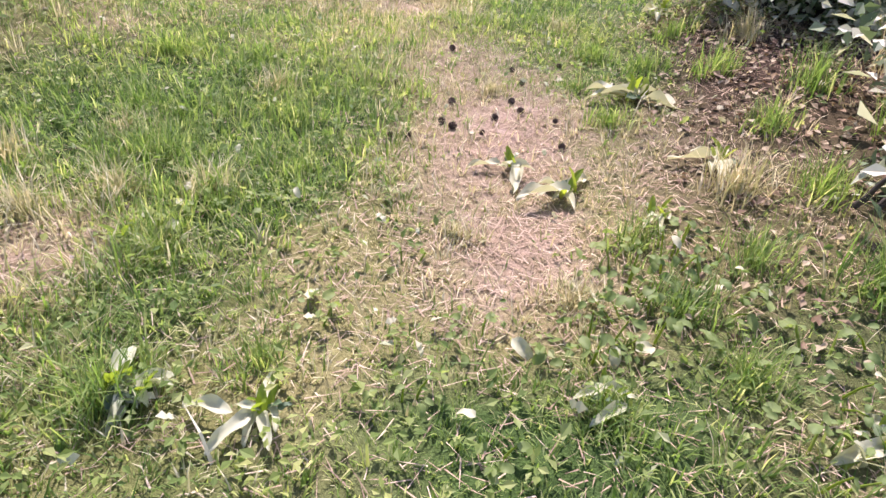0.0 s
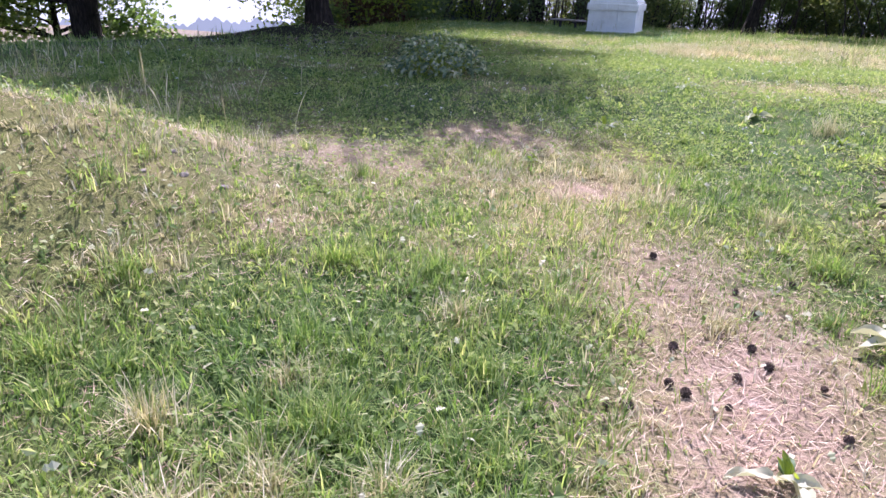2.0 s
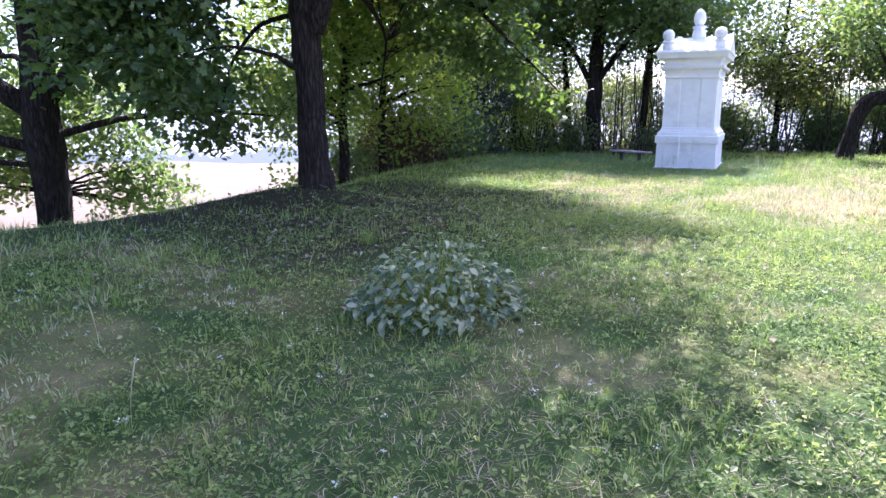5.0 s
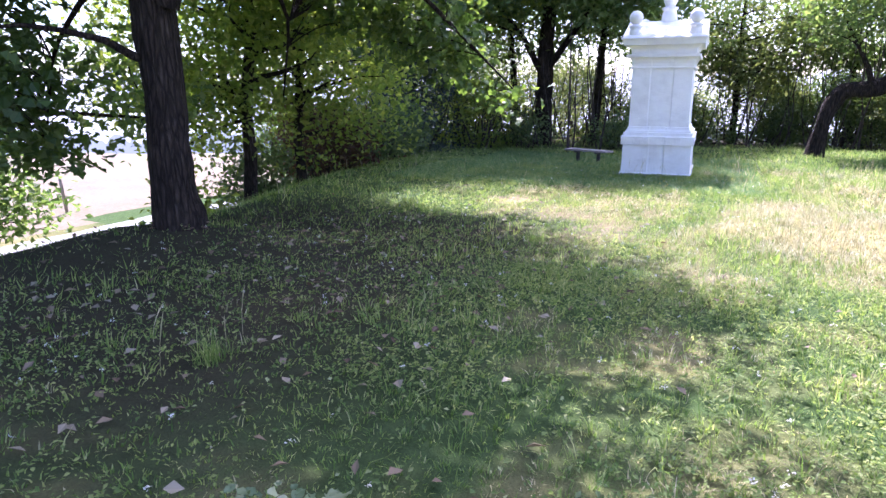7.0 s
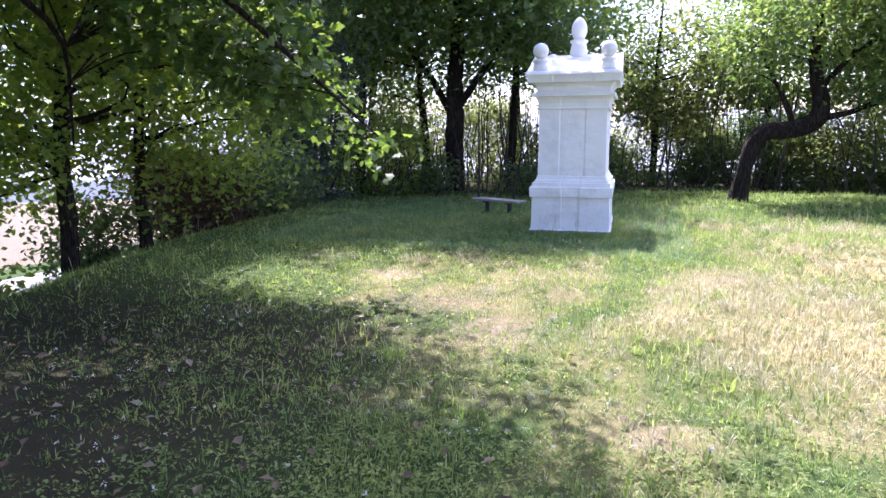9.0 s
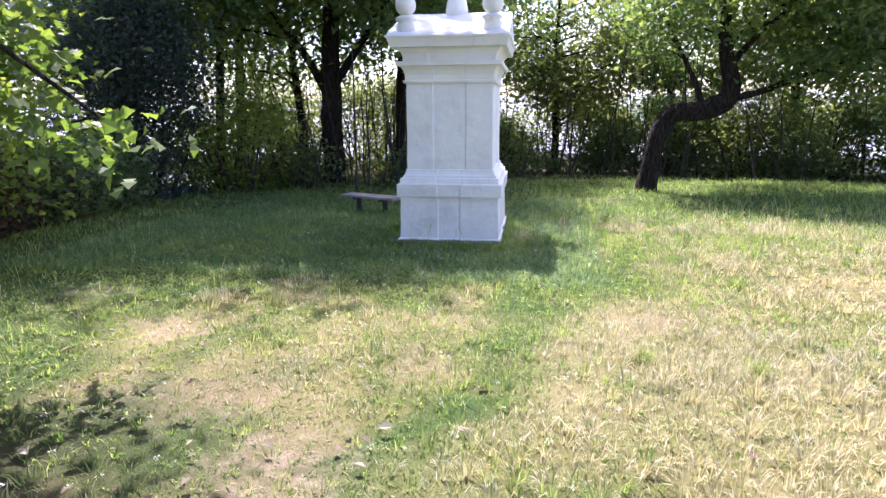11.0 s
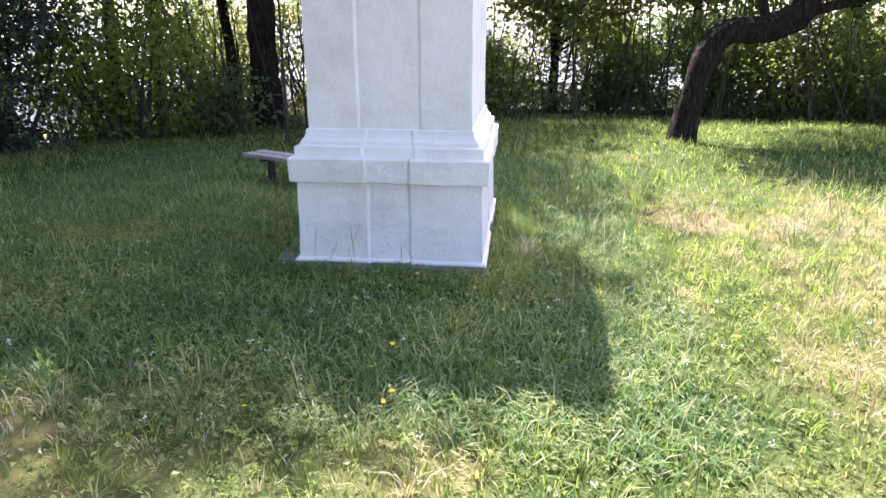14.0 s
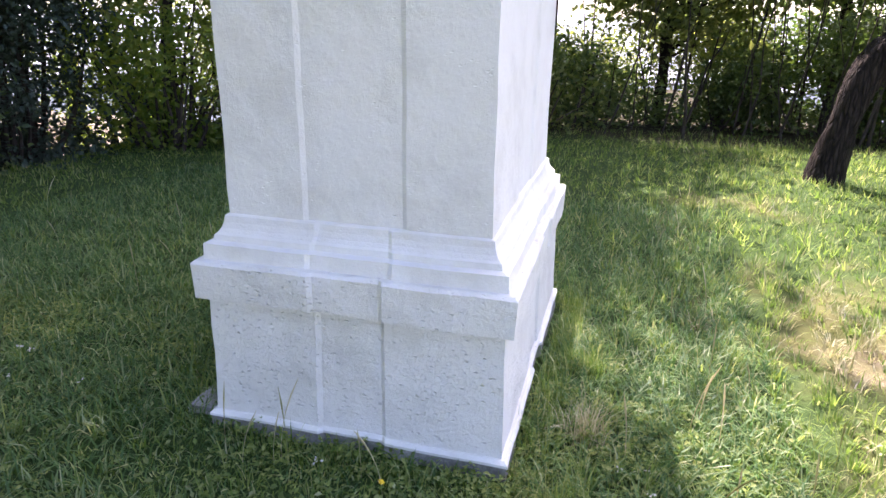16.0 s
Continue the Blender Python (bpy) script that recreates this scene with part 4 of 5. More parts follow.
# leaning tree with its elbowed trunk
make_tree("leaning_tree", (-0.19, 26.9),
          [(a, e, h, 1.12 * r) for a, e, h, r in [(0, 0, 0, 0.20), (0.05, 0, 0.4, 0.18), (0.12, 0, 0.85, 0.17), (0.21, 0, 1.3, 0.175), (0.36, 0, 1.68, 0.19), (0.60, 0.02, 1.84, 0.20), (0.98, 0.05, 1.80, 0.19), (1.38, 0.08, 1.88, 0.19), (1.70, 0.1, 2.06, 0.20), (1.78, 0.1, 2.35, 0.18), (1.66, 0.1, 2.8, 0.15), (1.48, 0.1, 3.4, 0.12), (1.55, 0.2, 4.6, 0.06), (1.7, 0.2, 6.0, 0.03)]],
          [(1.6, 0, 4.6, 1.8, 1.8, 1.2), (0.4, -0.2, 3.9, 1.3, 1.4, 0.8), (3.4, -0.2, 3.6, 1.6, 1.6, 1.0), (4.9, -0.6, 3.0, 1.6, 1.5, 1.1), (2.6, 0.2, 5.8, 2.2, 2.2, 1.1), (4.4, -0.3, 4.6, 1.9, 1.8, 1.1), (3.0, -0.4, 2.7, 0.9, 0.9, 0.4), (3.2, -1.0, 4.6, 1.8, 1.4, 0.8), (5.4, 0.4, 4.8, 1.8, 1.6, 1.0), (1.4, 2.0, 5.6, 2.1, 1.7, 0.8), (4.2, 2.2, 5.6, 2.2, 1.8, 0.8), (2.8, 4.0, 5.8, 2.6, 1.6, 0.8), (6.4, 2.4, 5.4, 1.8, 1.8, 0.8)],
          1200, 30, 0.15, WOODLEAF, "old leaning tree with a bent elbowed dark trunk", 46, 0.34, 0.26, 50, shell=0.3,
          forks=[[(1.15, 0.05, 1.9, 0.08), (1.0, 0, 2.35, 0.07), (0.75, -0.1, 2.8, 0.05), (0.2, -0.2, 3.8, 0.02)],
                 [(1.75, 0.1, 2.1, 0.09), (2.4, 0.05, 2.25, 0.07), (3.2, -0.1, 2.6, 0.05), (4.6, -0.4, 3.1, 0.02)],
                 [(1.66, 0.1, 2.8, 0.08), (2.3, 0.1, 3.6, 0.06), (3.4, 0.0, 4.4, 0.03)]])


# ---- shrubs ----
def make_bush(name, base, radii, clumps, per, size, leaf, label, seed, spread_r=0.25, stems=10, group="", lift=0.5, hollow=0.2, category="bush", low=0.15, gaps=0.22):
    rng = np.random.default_rng(seed)
    z0 = float(ground_z(base[0], base[1]))
    ob = group_at(name, (base[0], base[1], z0), label, category, group)
    rx, ry, h = radii
    blobs = [(0, 0, h * 0.5, rx, ry, h * 0.5), (0.3 * rx, 0, 0.28, rx * 0.8, ry * 0.8, 0.26), (-0.3 * rx, 0, 0.28, rx * 0.8, ry * 0.8, 0.26)] + [(rng.uniform(-0.6, 0.6) * rx, rng.uniform(-0.6, 0.6) * ry, h * rng.uniform(0.35, 0.8), rx * 0.5, ry * 0.5, h * 0.33) for _ in range(5)]
    pts = crown_points(rng, blobs, clumps, hollow, gaps, seed)
    pts[:, 2] = np.maximum(pts[:, 2], low * rng.uniform(0.3, 1.2, len(pts)))
    pieces = []
    for tip in pts[rng.choice(len(pts), min(stems, len(pts)), replace=False)]:
        root = np.array([tip[0] * 0.35 + rng.normal() * 0.08, tip[1] * 0.35 + rng.normal() * 0.08, -0.05])
        pieces.append(limb(rng, root, tip, 0.012 + 0.01 * h, 0.005, 0.1, 6, 5))
    v, f = joined(pieces)
    tagged(child("stemwork", fast_mesh("stemwork", v, f, True), TWIG, ob), kind="stuff")
    v, f = leaves(rng, pts, per, spread_r, size, lift)
    v[:, 2] = np.maximum(v[:, 2], 0.01)
    tagged(child("foliage", fast_mesh("foliage", v, f), leaf, ob), kind="stuff")
    return ob


k = 0
for x, y, rx, ry, h, mat, lab in [
        (-11.6, 24.6, 1.7, 1.5, 4.6, NEEDLE, "tall dark blue-green conifer shrub at the wood edge"),
        (-13.2, 22.6, 1.5, 1.3, 2.4, LIGHTLEAF, "light green shrub at the wood edge"), (-11.6, 20.6, 1.3, 1.2, 1.9, RUSTLEAF, "dark reddish-brown shrub on the hill brow"),
        (-9.8, 25.8, 1.5, 1.2, 2.6, LIGHTLEAF, "light green shrub with thin stems"),
        (-14.6, 24.6, 1.8, 1.5, 3.4, OAKLEAF, "green shrub at the wood edge"), (-10.4, 30.6, 2.0, 1.4, 3.2, LIGHTLEAF, "backlit green undergrowth in the wood"),
        (-13.5, 29.0, 2.0, 1.6, 3.2, LIGHTLEAF, "backlit green undergrowth in the wood"), (-7.0, 32.0, 1.8, 1.3, 2.6, LIGHTLEAF, "backlit green undergrowth in the wood"),
        (-5.0, 31.0, 1.5, 1.2, 1.9, LIGHTLEAF, "backlit green undergrowth behind the monument"), (-3.6, 32.2, 1.6, 1.1, 1.8, DARKLEAF, "dark hedge shrub behind the meadow"),
        (-1.2, 32.6, 1.7, 1.1, 2.0, DARKLEAF, "dark hedge shrub behind the meadow"), (1.0, 32.4, 1.8, 1.1, 2.2, DARKLEAF, "dark hedge shrub behind the meadow"),
        (3.2, 32.0, 1.8, 1.1, 2.4, LIGHTLEAF, "sunlit hedge shrub behind the meadow"), (5.4, 31.6, 1.9, 1.2, 2.5, DARKLEAF, "dark hedge shrub behind the meadow"),
        (7.8, 31.0, 1.9, 1.2, 2.6, OAKLEAF, "green hedge shrub behind the meadow"), (10.2, 29.4, 1.9, 1.4, 2.6, DARKLEAF, "dark hedge shrub behind the meadow"),
        (-16.6, 8.6, 2.0, 1.6, 2.6, OAKLEAF, "green shrub under the broad tree"), (-14.8, 6.6, 1.8, 1.5, 2.8, LIGHTLEAF, "light green shrub under the broad tree"),
        (-12.6, 4.6, 1.7, 1.6, 3.0, OAKLEAF, "green shrub on the slope"), (-17.5, 27.0, 2.2, 1.8, 3.6, OAKLEAF, "green shrub beside the track"),
        (-8.6, 26.6, 0.9, 0.8, 1.1, DARKLEAF, "low dark shrub beside the lime tree"),
        (-5.6, 27.6, 1.0, 0.8, 1.0, DARKLEAF, "low dark shrub behind the bench"), (-11.3, 22.8, 1.2, 1.0, 1.6, DARKLEAF, "dark shrub at the meadow edge"), (-11.5, 17.4, 0.9, 0.9, 1.5, DARKLEAF, "dark shrub beside the young trees"), (-10.9, 19.0, 1.0, 0.9, 1.7, RUSTLEAF, "dark reddish-brown shrub on the hill brow"),
        (-10.5, 20.9, 1.0, 0.9, 1.5, DARKLEAF, "dark shrub on the hill brow"), (-10.3, 14.2, 0.26, 0.26, 0.35, LIGHTLEAF, "small leafy sapling on the hill brow"),
        (-4.6, 36.4, 2.3, 1.3, 2.7, LIGHTLEAF, "tall backlit shrub beyond the hedge"), (-1.0, 36.8, 2.3, 1.3, 2.7, LIGHTLEAF, "tall backlit shrub beyond the hedge"), (2.6, 36.4, 2.3, 1.3, 2.7, OAKLEAF, "tall green shrub beyond the hedge"),
        (6.2, 36.0, 2.3, 1.3, 2.7, LIGHTLEAF, "tall backlit shrub beyond the hedge"), (9.8, 34.6, 2.3, 1.3, 2.7, OAKLEAF, "tall green shrub beyond the hedge"), (-9.2, 34.8, 2.3, 1.3, 4.0, LIGHTLEAF, "tall backlit shrub in the wood"), (-13.2, 33.6, 2.3, 1.4, 4.2, LIGHTLEAF, "tall backlit shrub in the wood")]:
    k += 1
    if mat is LIGHTLEAF and y > 30:
        mat = HEDGELEAF
    make_bush("shrub", (x, y), (rx, ry, h), int((60 if x < -4 and y > 25 else 95) * rx * max(h, 1.2) ** 0.8), 20 if mat is not NEEDLE else 60, 0.125 if mat is not NEEDLE else 0.10, mat, lab, 100 + k, 0.26, 22, "shrubs", gaps=0.42 if y > 33 else (0.36 if x > -4 and y > 20 else 0.25))

VARIEG = leafy("variegated_leaf", [(0.0, (0.07, 0.11, 0.05)), (0.35, (0.12, 0.17, 0.09)), (0.5, (0.40, 0.42, 0.34)), (1.0, (0.58, 0.58, 0.50))], (1.2, 1.25, 0.9), 0.35)
make_bush("variegated_shrub", (1.22, 4.55), (0.62, 0.85, 1.15), 290, 28, 0.07, VARIEG, "white-variegated leafy shrub over dark leaf litter", 140, 0.13, 26)
make_bush("variegated_shrub", (1.42, 2.95), (0.36, 0.40, 0.34), 34, 12, 0.085, VARIEG, "low spray of white-variegated leaves", 141, 0.10, 12)
make_bush("variegated_shrub", (1.12, 2.30), (0.22, 0.24, 0.18), 14, 9, 0.085, VARIEG, "low spray of white-variegated leaves", 142, 0.08, 8)


# ---- larger leaves and low plants ----
def leaf_strip(length, width, curl, fold, wave, seed, n=7, tip=0.5):
    """One broad leaf along +x, bending by curl (radians), folded on its midrib, edges waved."""
    v, f = [], []
    ang, x, z = 0.0, 0.0, 0.0
    for i in range(n + 1):
        s = i / n
        w = width * (math.sin(math.pi * min(1, s ** 0.75)) ** tip) * 0.5 + 0.004
        if i == n:
            w = 0.003
        up = fold * w
        e = wave * width * math.sin(9 * s + seed)
        e2 = wave * width * math.sin(8 * s + 2.1 * seed + 1)
        v += [(x, -w, z + up + e), (x, -w * 0.5, z + up * 0.4), (x, 0, z), (x, w * 0.5, z + up * 0.4), (x, w, z + up + e2)]
        ang += curl / n * (0.4 + 1.2 * s)
        x += length / n * math.cos(ang)
        z += length / n * math.sin(ang)
    for i in range(n):
        for j in range(4):
            a = i * 5 + j
            f.append((a, a + 1, a + 6, a + 5))
    return fast_mesh("leaf", v, f, True)


def rosette(name, place, kinds, label, category, group, seed, shoots=4, shoot_h=0.12, lift=0.02):
    """kinds: (mesh, material, count, pitch low, pitch high, scale low, scale high, part label)."""
    rng = np.random.default_rng(seed)
    z = float(ground_z(*place)) + lift
    ob = group_at(name, (*place, z), label, category, group)
    for meshes, mat, count, p0, p1, s0, s1, plabel in kinds:
        for i in range(count):
            me = meshes[int(rng.integers(len(meshes)))]
            if not me.materials:
                me.materials.append(mat)
            o = new("leaf", me)
            o.parent = ob
            if plabel:
                o["label"] = plabel
            s = rng.uniform(s0, s1)
            o.matrix_basis = pose(rng.normal() * 0.015, rng.normal() * 0.015, rng.uniform(0, 0.02), rng.uniform(-25, 25), -rng.uniform(p0, p1), rng.uniform(0, 360)) @ Matrix.Scale(s, 4)
    for i in range(shoots):
        me = SHOOTS[int(rng.integers(len(SHOOTS)))]
        o = new("shoot", me)
        o.parent = ob
        o["label"] = "upright fresh green shoot"
        o.matrix_basis = pose(rng.normal() * 0.02, rng.normal() * 0.02, 0, 0, -rng.uniform(50, 85), rng.uniform(0, 360)) @ Matrix.Scale(shoot_h / 0.12 * rng.uniform(0.6, 1.2), 4)
    return ob


SHOOTS = [leaf_strip(0.12, 0.032, -0.4, 0.6, 0.02, s) for s in range(3)]
for me in SHOOTS:
    me.materials.append(SHOOT)
WILT = [leaf_strip(0.20, 0.046, c, 0.9, 0.34, s, 9, 0.7) for s, c in enumerate((-0.7, -0.4, -0.9, -0.55, -0.8, -0.3))]
FELT = [leaf_strip(0.19, 0.088, c, 0.4, 0.20, s + 7) for s, c in enumerate((-0.9, -0.5, -1.3, -0.2, -0.8))]
PALEB = [leaf_strip(0.15, 0.065, c, 0.4, 0.12, s + 17) for s, c in enumerate((-0.9, 0.3, -1.2))]
WEEDL = [leaf_strip(0.075, 0.042, c, 0.3, 0.10, s + 27) for s, c in enumerate((-0.7, -0.3, -1.1))]

for k, (x, y, n, sc) in enumerate([(0.32, 3.12, 6, 1.15), (-0.12, 2.40, 5, 0.85), (0.08, 2.29, 6, 0.95), (0.56, 2.50, 4, 0.9), (0.37, 2.14, 3, 0.5), (-0.72, 1.14, 13, 0.72), (-0.43, 1.16, 5, 0.6),
                                   (0.80, 1.42, 5, 0.7), (0.25, 1.40, 3, 0.5), (-0.81, 7.78, 6, 1.0), (-1.23, 5.89, 4, 0.8), (-1.45, 4.7, 3, 0.7), (0.45, 4.5, 6, 1.0), (-0.2, 6.6, 5, 0.9), (0.30, 5.9, 4, 0.8), (-1.05, 1.62, 3, 0.6)]):
    rosette("wilted_plant", (x, y), [(WILT, PALELEAF, int(1.4 * n), -4, 14, 0.3 * sc, 1.05 * sc, "limp pale leaf"), (FELT, FELTLEAF, max(2, n // 2), 8, 45, 0.2 * sc, 0.5 * sc, "grey-green leaf")], "wilted rosette of limp pale leaves with green shoots on dry turf", "plant", "wilted plants", 200 + k, 6 if n > 8 else 4, 0.10 if n > 8 else 0.06 * sc + 0.03, 0.02)



def dome_plant(name, place, radius, height, count, meshes, mat, pale, label, group, seed, s0, s1):
    """Leaves on every side of a low dome, on thin stems, the lower ones broad and drooping."""
    rng = np.random.default_rng(seed)
    z = float(ground_z(*place))
    ob = group_at(name, (*place, z), label, "plant", group)
    pieces = []
    for i in range(count):
        r = radius * math.sqrt(rng.uniform(0, 1))
        a = rng.uniform(0, 2 * math.pi)
        top = height * (1 - (r / radius) ** 2) * rng.uniform(0.35, 1.05) + 0.03
        dry = rng.uniform() < pale
        me = (PALEB if dry else meshes)[int(rng.integers(3))]
        o = new("leaf", me)
        o.parent = ob
        if dry:
            o["label"] = "pale dried leaf"
        x, y = r * math.cos(a), r * math.sin(a)
        o.matrix_basis = pose(x, y, top, rng.uniform(-40, 40), rng.uniform(-28, 32), math.degrees(a) + rng.uniform(-70, 70)) @ Matrix.Scale(rng.uniform(s0, s1) * (1.2 - 0.5 * top / height), 4)
        if i % 6 == 0:
            pieces.append(tube([(x * 0.5, y * 0.5, -0.02), (x * 0.8, y * 0.8, top * 0.6), (x, y, top)], [0.004, 0.003, 0.002], 4))
    v, f = joined(pieces)
    tagged(child("stemwork", fast_mesh("stemwork", v, f, True), SHOOT, ob), kind="stuff")
    return ob


for mlist, mt in ((FELT, FELTLEAF), (PALEB, PALELEAF), (WEEDL, WEEDLEAF)):
    for me in mlist:
        if not me.materials:
            me.materials.append(mt)
dome_plant("leafy_plant", (-3.33, 7.42), 0.53, 0.43, 760, FELT, FELTLEAF, 0.05, "bushy clump of grey-green felted leaves in the grass", "", 240, 0.22, 0.5)
for k, (x, y, r, n) in enumerate([(0.40, 1.98, 0.13, 40), (0.28, 1.84, 0.11, 30), (0.50, 1.82, 0.10, 26), (0.34, 1.66, 0.12, 34), (0.20, 1.55, 0.10, 26), (0.72, 1.60, 0.12, 26), (0.62, 1.32, 0.12, 26),
                                  (-0.05, 1.50, 0.07, 10), (-0.30, 1.75, 0.06, 8), (-0.18, 1.30, 0.07, 10), (-0.75, 1.95, 0.08, 14), (-0.9, 1.75, 0.09, 16), (0.9, 1.75, 0.12, 24), (-0.45, 1.45, 0.06, 9), (0.02, 1.2, 0.06, 9)]):
    dome_plant("weed_plant", (x, y), r * 1.25, 0.12 if n > 20 else 0.06, n, WEEDL, WEEDLEAF, 0.03, "low green broad-leaved weed in thin turf", "low weeds", 270 + k, 0.28, 0.62)


# ---- pine cones ----
def cone_mesh():
    bm = bmesh.new()
    for i in range(46):
        s = i / 46
        a = i * 2.39996
        r = 0.019 * math.sin(math.pi * (0.12 + 0.80 * s)) + 0.002
        z = -0.024 + 0.05 * s
        c, n = Vector((r * math.cos(a), r * math.sin(a), z)), Vector((math.cos(a), math.sin(a), 0.35))
        t = Vector((-math.sin(a), math.cos(a), 0))
        p = [c * 0.3 + Vector((0, 0, z * 0.7)) - t * 0.003, c * 0.3 + Vector((0, 0, z * 0.7)) + t * 0.003, c + n * 0.006 + t * 0.006, c + n * 0.008 + Vector((0, 0, 0.003)), c + n * 0.006 - t * 0.006]
        vs = [bm.verts.new(q) for q in p]
        bm.faces.new(vs)
        lo = [bm.verts.new(q - Vector((0, 0, 0.003))) for q in p]
        bm.faces.new(lo[::-1])
        for j in range(5):
            bm.faces.new((vs[j], lo[j], lo[(j + 1) % 5], vs[(j + 1) % 5]))
    core = bmesh.ops.create_icosphere(bm, subdivisions=1, radius=0.013)
    bmesh.ops.scale(bm, vec=(1, 1, 1.7), verts=core["verts"])
    return bm


rng = np.random.default_rng(5)
first = part("pine_cone", cone_mesh(), CONE, None)
tagged(first, "dry dark brown pine cone lying on the worn soil", "pine cone", "pine cones")
CONES = [(-0.15, 2.91), (-0.26, 2.64), (-0.585, 2.51), (-0.26, 3.40), (-1.235, 2.53), (0.045, 2.65), (-1.96, 5.51), (-0.44, 2.91), (-0.72, 3.02), (-0.59, 3.57), (-0.66, 3.94), (-1.0, 3.43), (0.0, 2.85), (-0.52, 2.53),
         (-0.43, 2.69), (-0.19, 3.25), (-0.44, 1.20), (-0.24, 2.81), (-0.05, 3.6), (-0.38, 2.66), (-0.2, 3.0)]
for k, (x, y) in enumerate(CONES):
    s = rng.uniform(0.38, 0.6)
    m = pose(x, y, float(ground_z(x, y)) + 0.014, rng.uniform(50, 110), rng.uniform(-20, 20), rng.uniform(0, 360)) @ Matrix.Scale(s, 4)
    if k == 0:
        first.matrix_world = m
    else:
        o = copy_thing(first, m)
        o.matrix_world = m


# ---- flowers by the monument ----
def bloom():
    bm = bmesh.new()
    for ring, (n, r, up) in enumerate(((14, 0.017, 0.2), (11, 0.012, 0.7), (7, 0.007, 1.2))):
        for i in range(n):
            a = 2 * math.pi * (i + 0.4 * ring) / n
            d, t = Vector((math.cos(a), math.sin(a), up * 0.5)), Vector((-math.sin(a), math.cos(a), 0))
            vs = [bm.verts.new(q) for q in (d * 0.002 + t * 0.001, d * r + t * 0.0025, d * r * 1.1, d * r - t * 0.0025, d * 0.002 - t * 0.001)]
            bm.faces.new(vs)
    return bm


fl = group_at("yellow_flower", (-3.37, 17.81, 0), "small yellow dandelion-like flower on a thin stem", "flower", "yellow flowers")
v, f = tube([(0, 0, -0.02), (0.004, 0, 0.05), (0.002, 0.003, 0.105)], [0.0016, 0.0014, 0.0012], 5)
child("stem", fast_mesh("stem", v, f, True), SHOOT, fl, "thin green stem")
part("bloom", bloom(), PETAL, fl, "yellow bloom").matrix_basis = pose(0.002, 0.003, 0.105, 10, 8, 0)
FLOWERS = [(-3.37, 17.81), (-3.34, 18.05), (-3.25, 17.55), (-3.82, 17.42), (-3.4, 19.06), (-3.0, 18.9), (-3.31, 18.03), (-3.22, 17.62), (-2.25, 18.9), (-2.8, 18.55), (-1.2, 19.6), (-2.05, 16.9), (-1.6, 18.4), (-2.75, 18.7), (-0.9, 20.6)]
for k, (x, y) in enumerate(FLOWERS):
    m = pose(x, y, float(ground_z(x, y)) + 0.01, rng.uniform(-12, 12), rng.uniform(-12, 12), rng.uniform(0, 360)) @ Matrix.Scale(rng.uniform(0.6, 0.85), 4)
    if k == 0:
        fl.matrix_world = m
    else:
        copy_thing(fl, m).matrix_world = m

# field post beyond the track
bm = lathe([(0.045, -0.3), (0.045, 0.9), (0.04, 1.0), (0.012, 1.06)], 10)
post = part("field_post", bm, GREYWOOD, None)
post.matrix_world = pose(-19.2, 18.4, float(ground_z(-19.2, 18.4)), 2, -3, 0)
tagged(post, "weathered pale wooden post at the field margin", "post")


# ---- grass ----
LINE = np.array([(0.1, 0.2), (-0.9, 2.0), (-2.4, 6.4), (-2.5, 9.0), (-2.7, 13.4), (-2.6, 18.5)])


def off_line(x, y):
    d = np.full(len(x), 1e9)
    for a, b in zip(LINE, LINE[1:]):
        ab = b - a
        t = np.clip(((x - a[0]) * ab[0] + (y - a[1]) * ab[1]) / (ab @ ab), 0, 1)
        d = np.minimum(d, np.hypot(x - a[0] - t * ab[0], y - a[1] - t * ab[1]))
    return d


def in_monument(x, y):
    return (np.abs(x + 3.64) < 0.66) & (np.abs(y - 20.25) < 0.94)


def blades(rng, x, y, h, wid, lean, segs, sink=0.01, turn=None):
    """Bent tapering blades, one island each."""
    n = len(x)
    z = ground_z(x, y) - sink
    a = rng.uniform(0, 2 * np.pi, n) if turn is None else turn
    dx, dy = np.cos(a), np.sin(a)
    rows = []
    for s in ([0, 0.55, 1.0] if segs == 2 else [0, 1.0]):
        out = lean * h * (s ** 1.7)
        up = h * s * np.sqrt(np.clip(1 - (lean * s ** 0.8) ** 2 * 0.75, 0.03, 1))
        wd = wid * (1 - s) ** 0.6 * 0.5 + (0.0 if s < 1 else 0)
        cxx, cyy, cz = x + dx * out, y + dy * out, z + up
        if s < 1:
            rows += [np.stack([cxx - dy * wd, cyy + dx * wd, cz], -1), np.stack([cxx + dy * wd, cyy - dx * wd, cz], -1)]
        else:
            rows += [np.stack([cxx, cyy, cz], -1)]
    m = len(rows)
    v = np.stack(rows, 1).reshape(-1, 3)
    k = np.arange(n)[:, None] * m
    tri = [[0, 1, 3], [0, 3, 2], [2, 3, 4]] if segs == 2 else [[0, 1, 2]]
    f = np.concatenate([k + np.array([t]) for t in tri], 0)
    return v, f


def tufted(rng, x, y, cell, pull):
    """Draws points towards the middles of uneven tufts; gives each one's outward turn and its tuft's own two numbers."""
    i, j = np.floor(x / cell), np.floor(y / cell)

    def own(k):
        q = np.sin(i * 12.9898 + j * 78.233 + k * 37.719) * 43758.5453
        return q - np.floor(q)
    mx, my = (i + 0.15 + 0.7 * own(1)) * cell, (j + 0.15 + 0.7 * own(2)) * cell
    x, y = x + (mx - x) * pull, y + (my - y) * pull
    return x, y, np.arctan2(y - my, x - mx) + rng.normal(0, 0.7, len(x)), own(3), own(4)


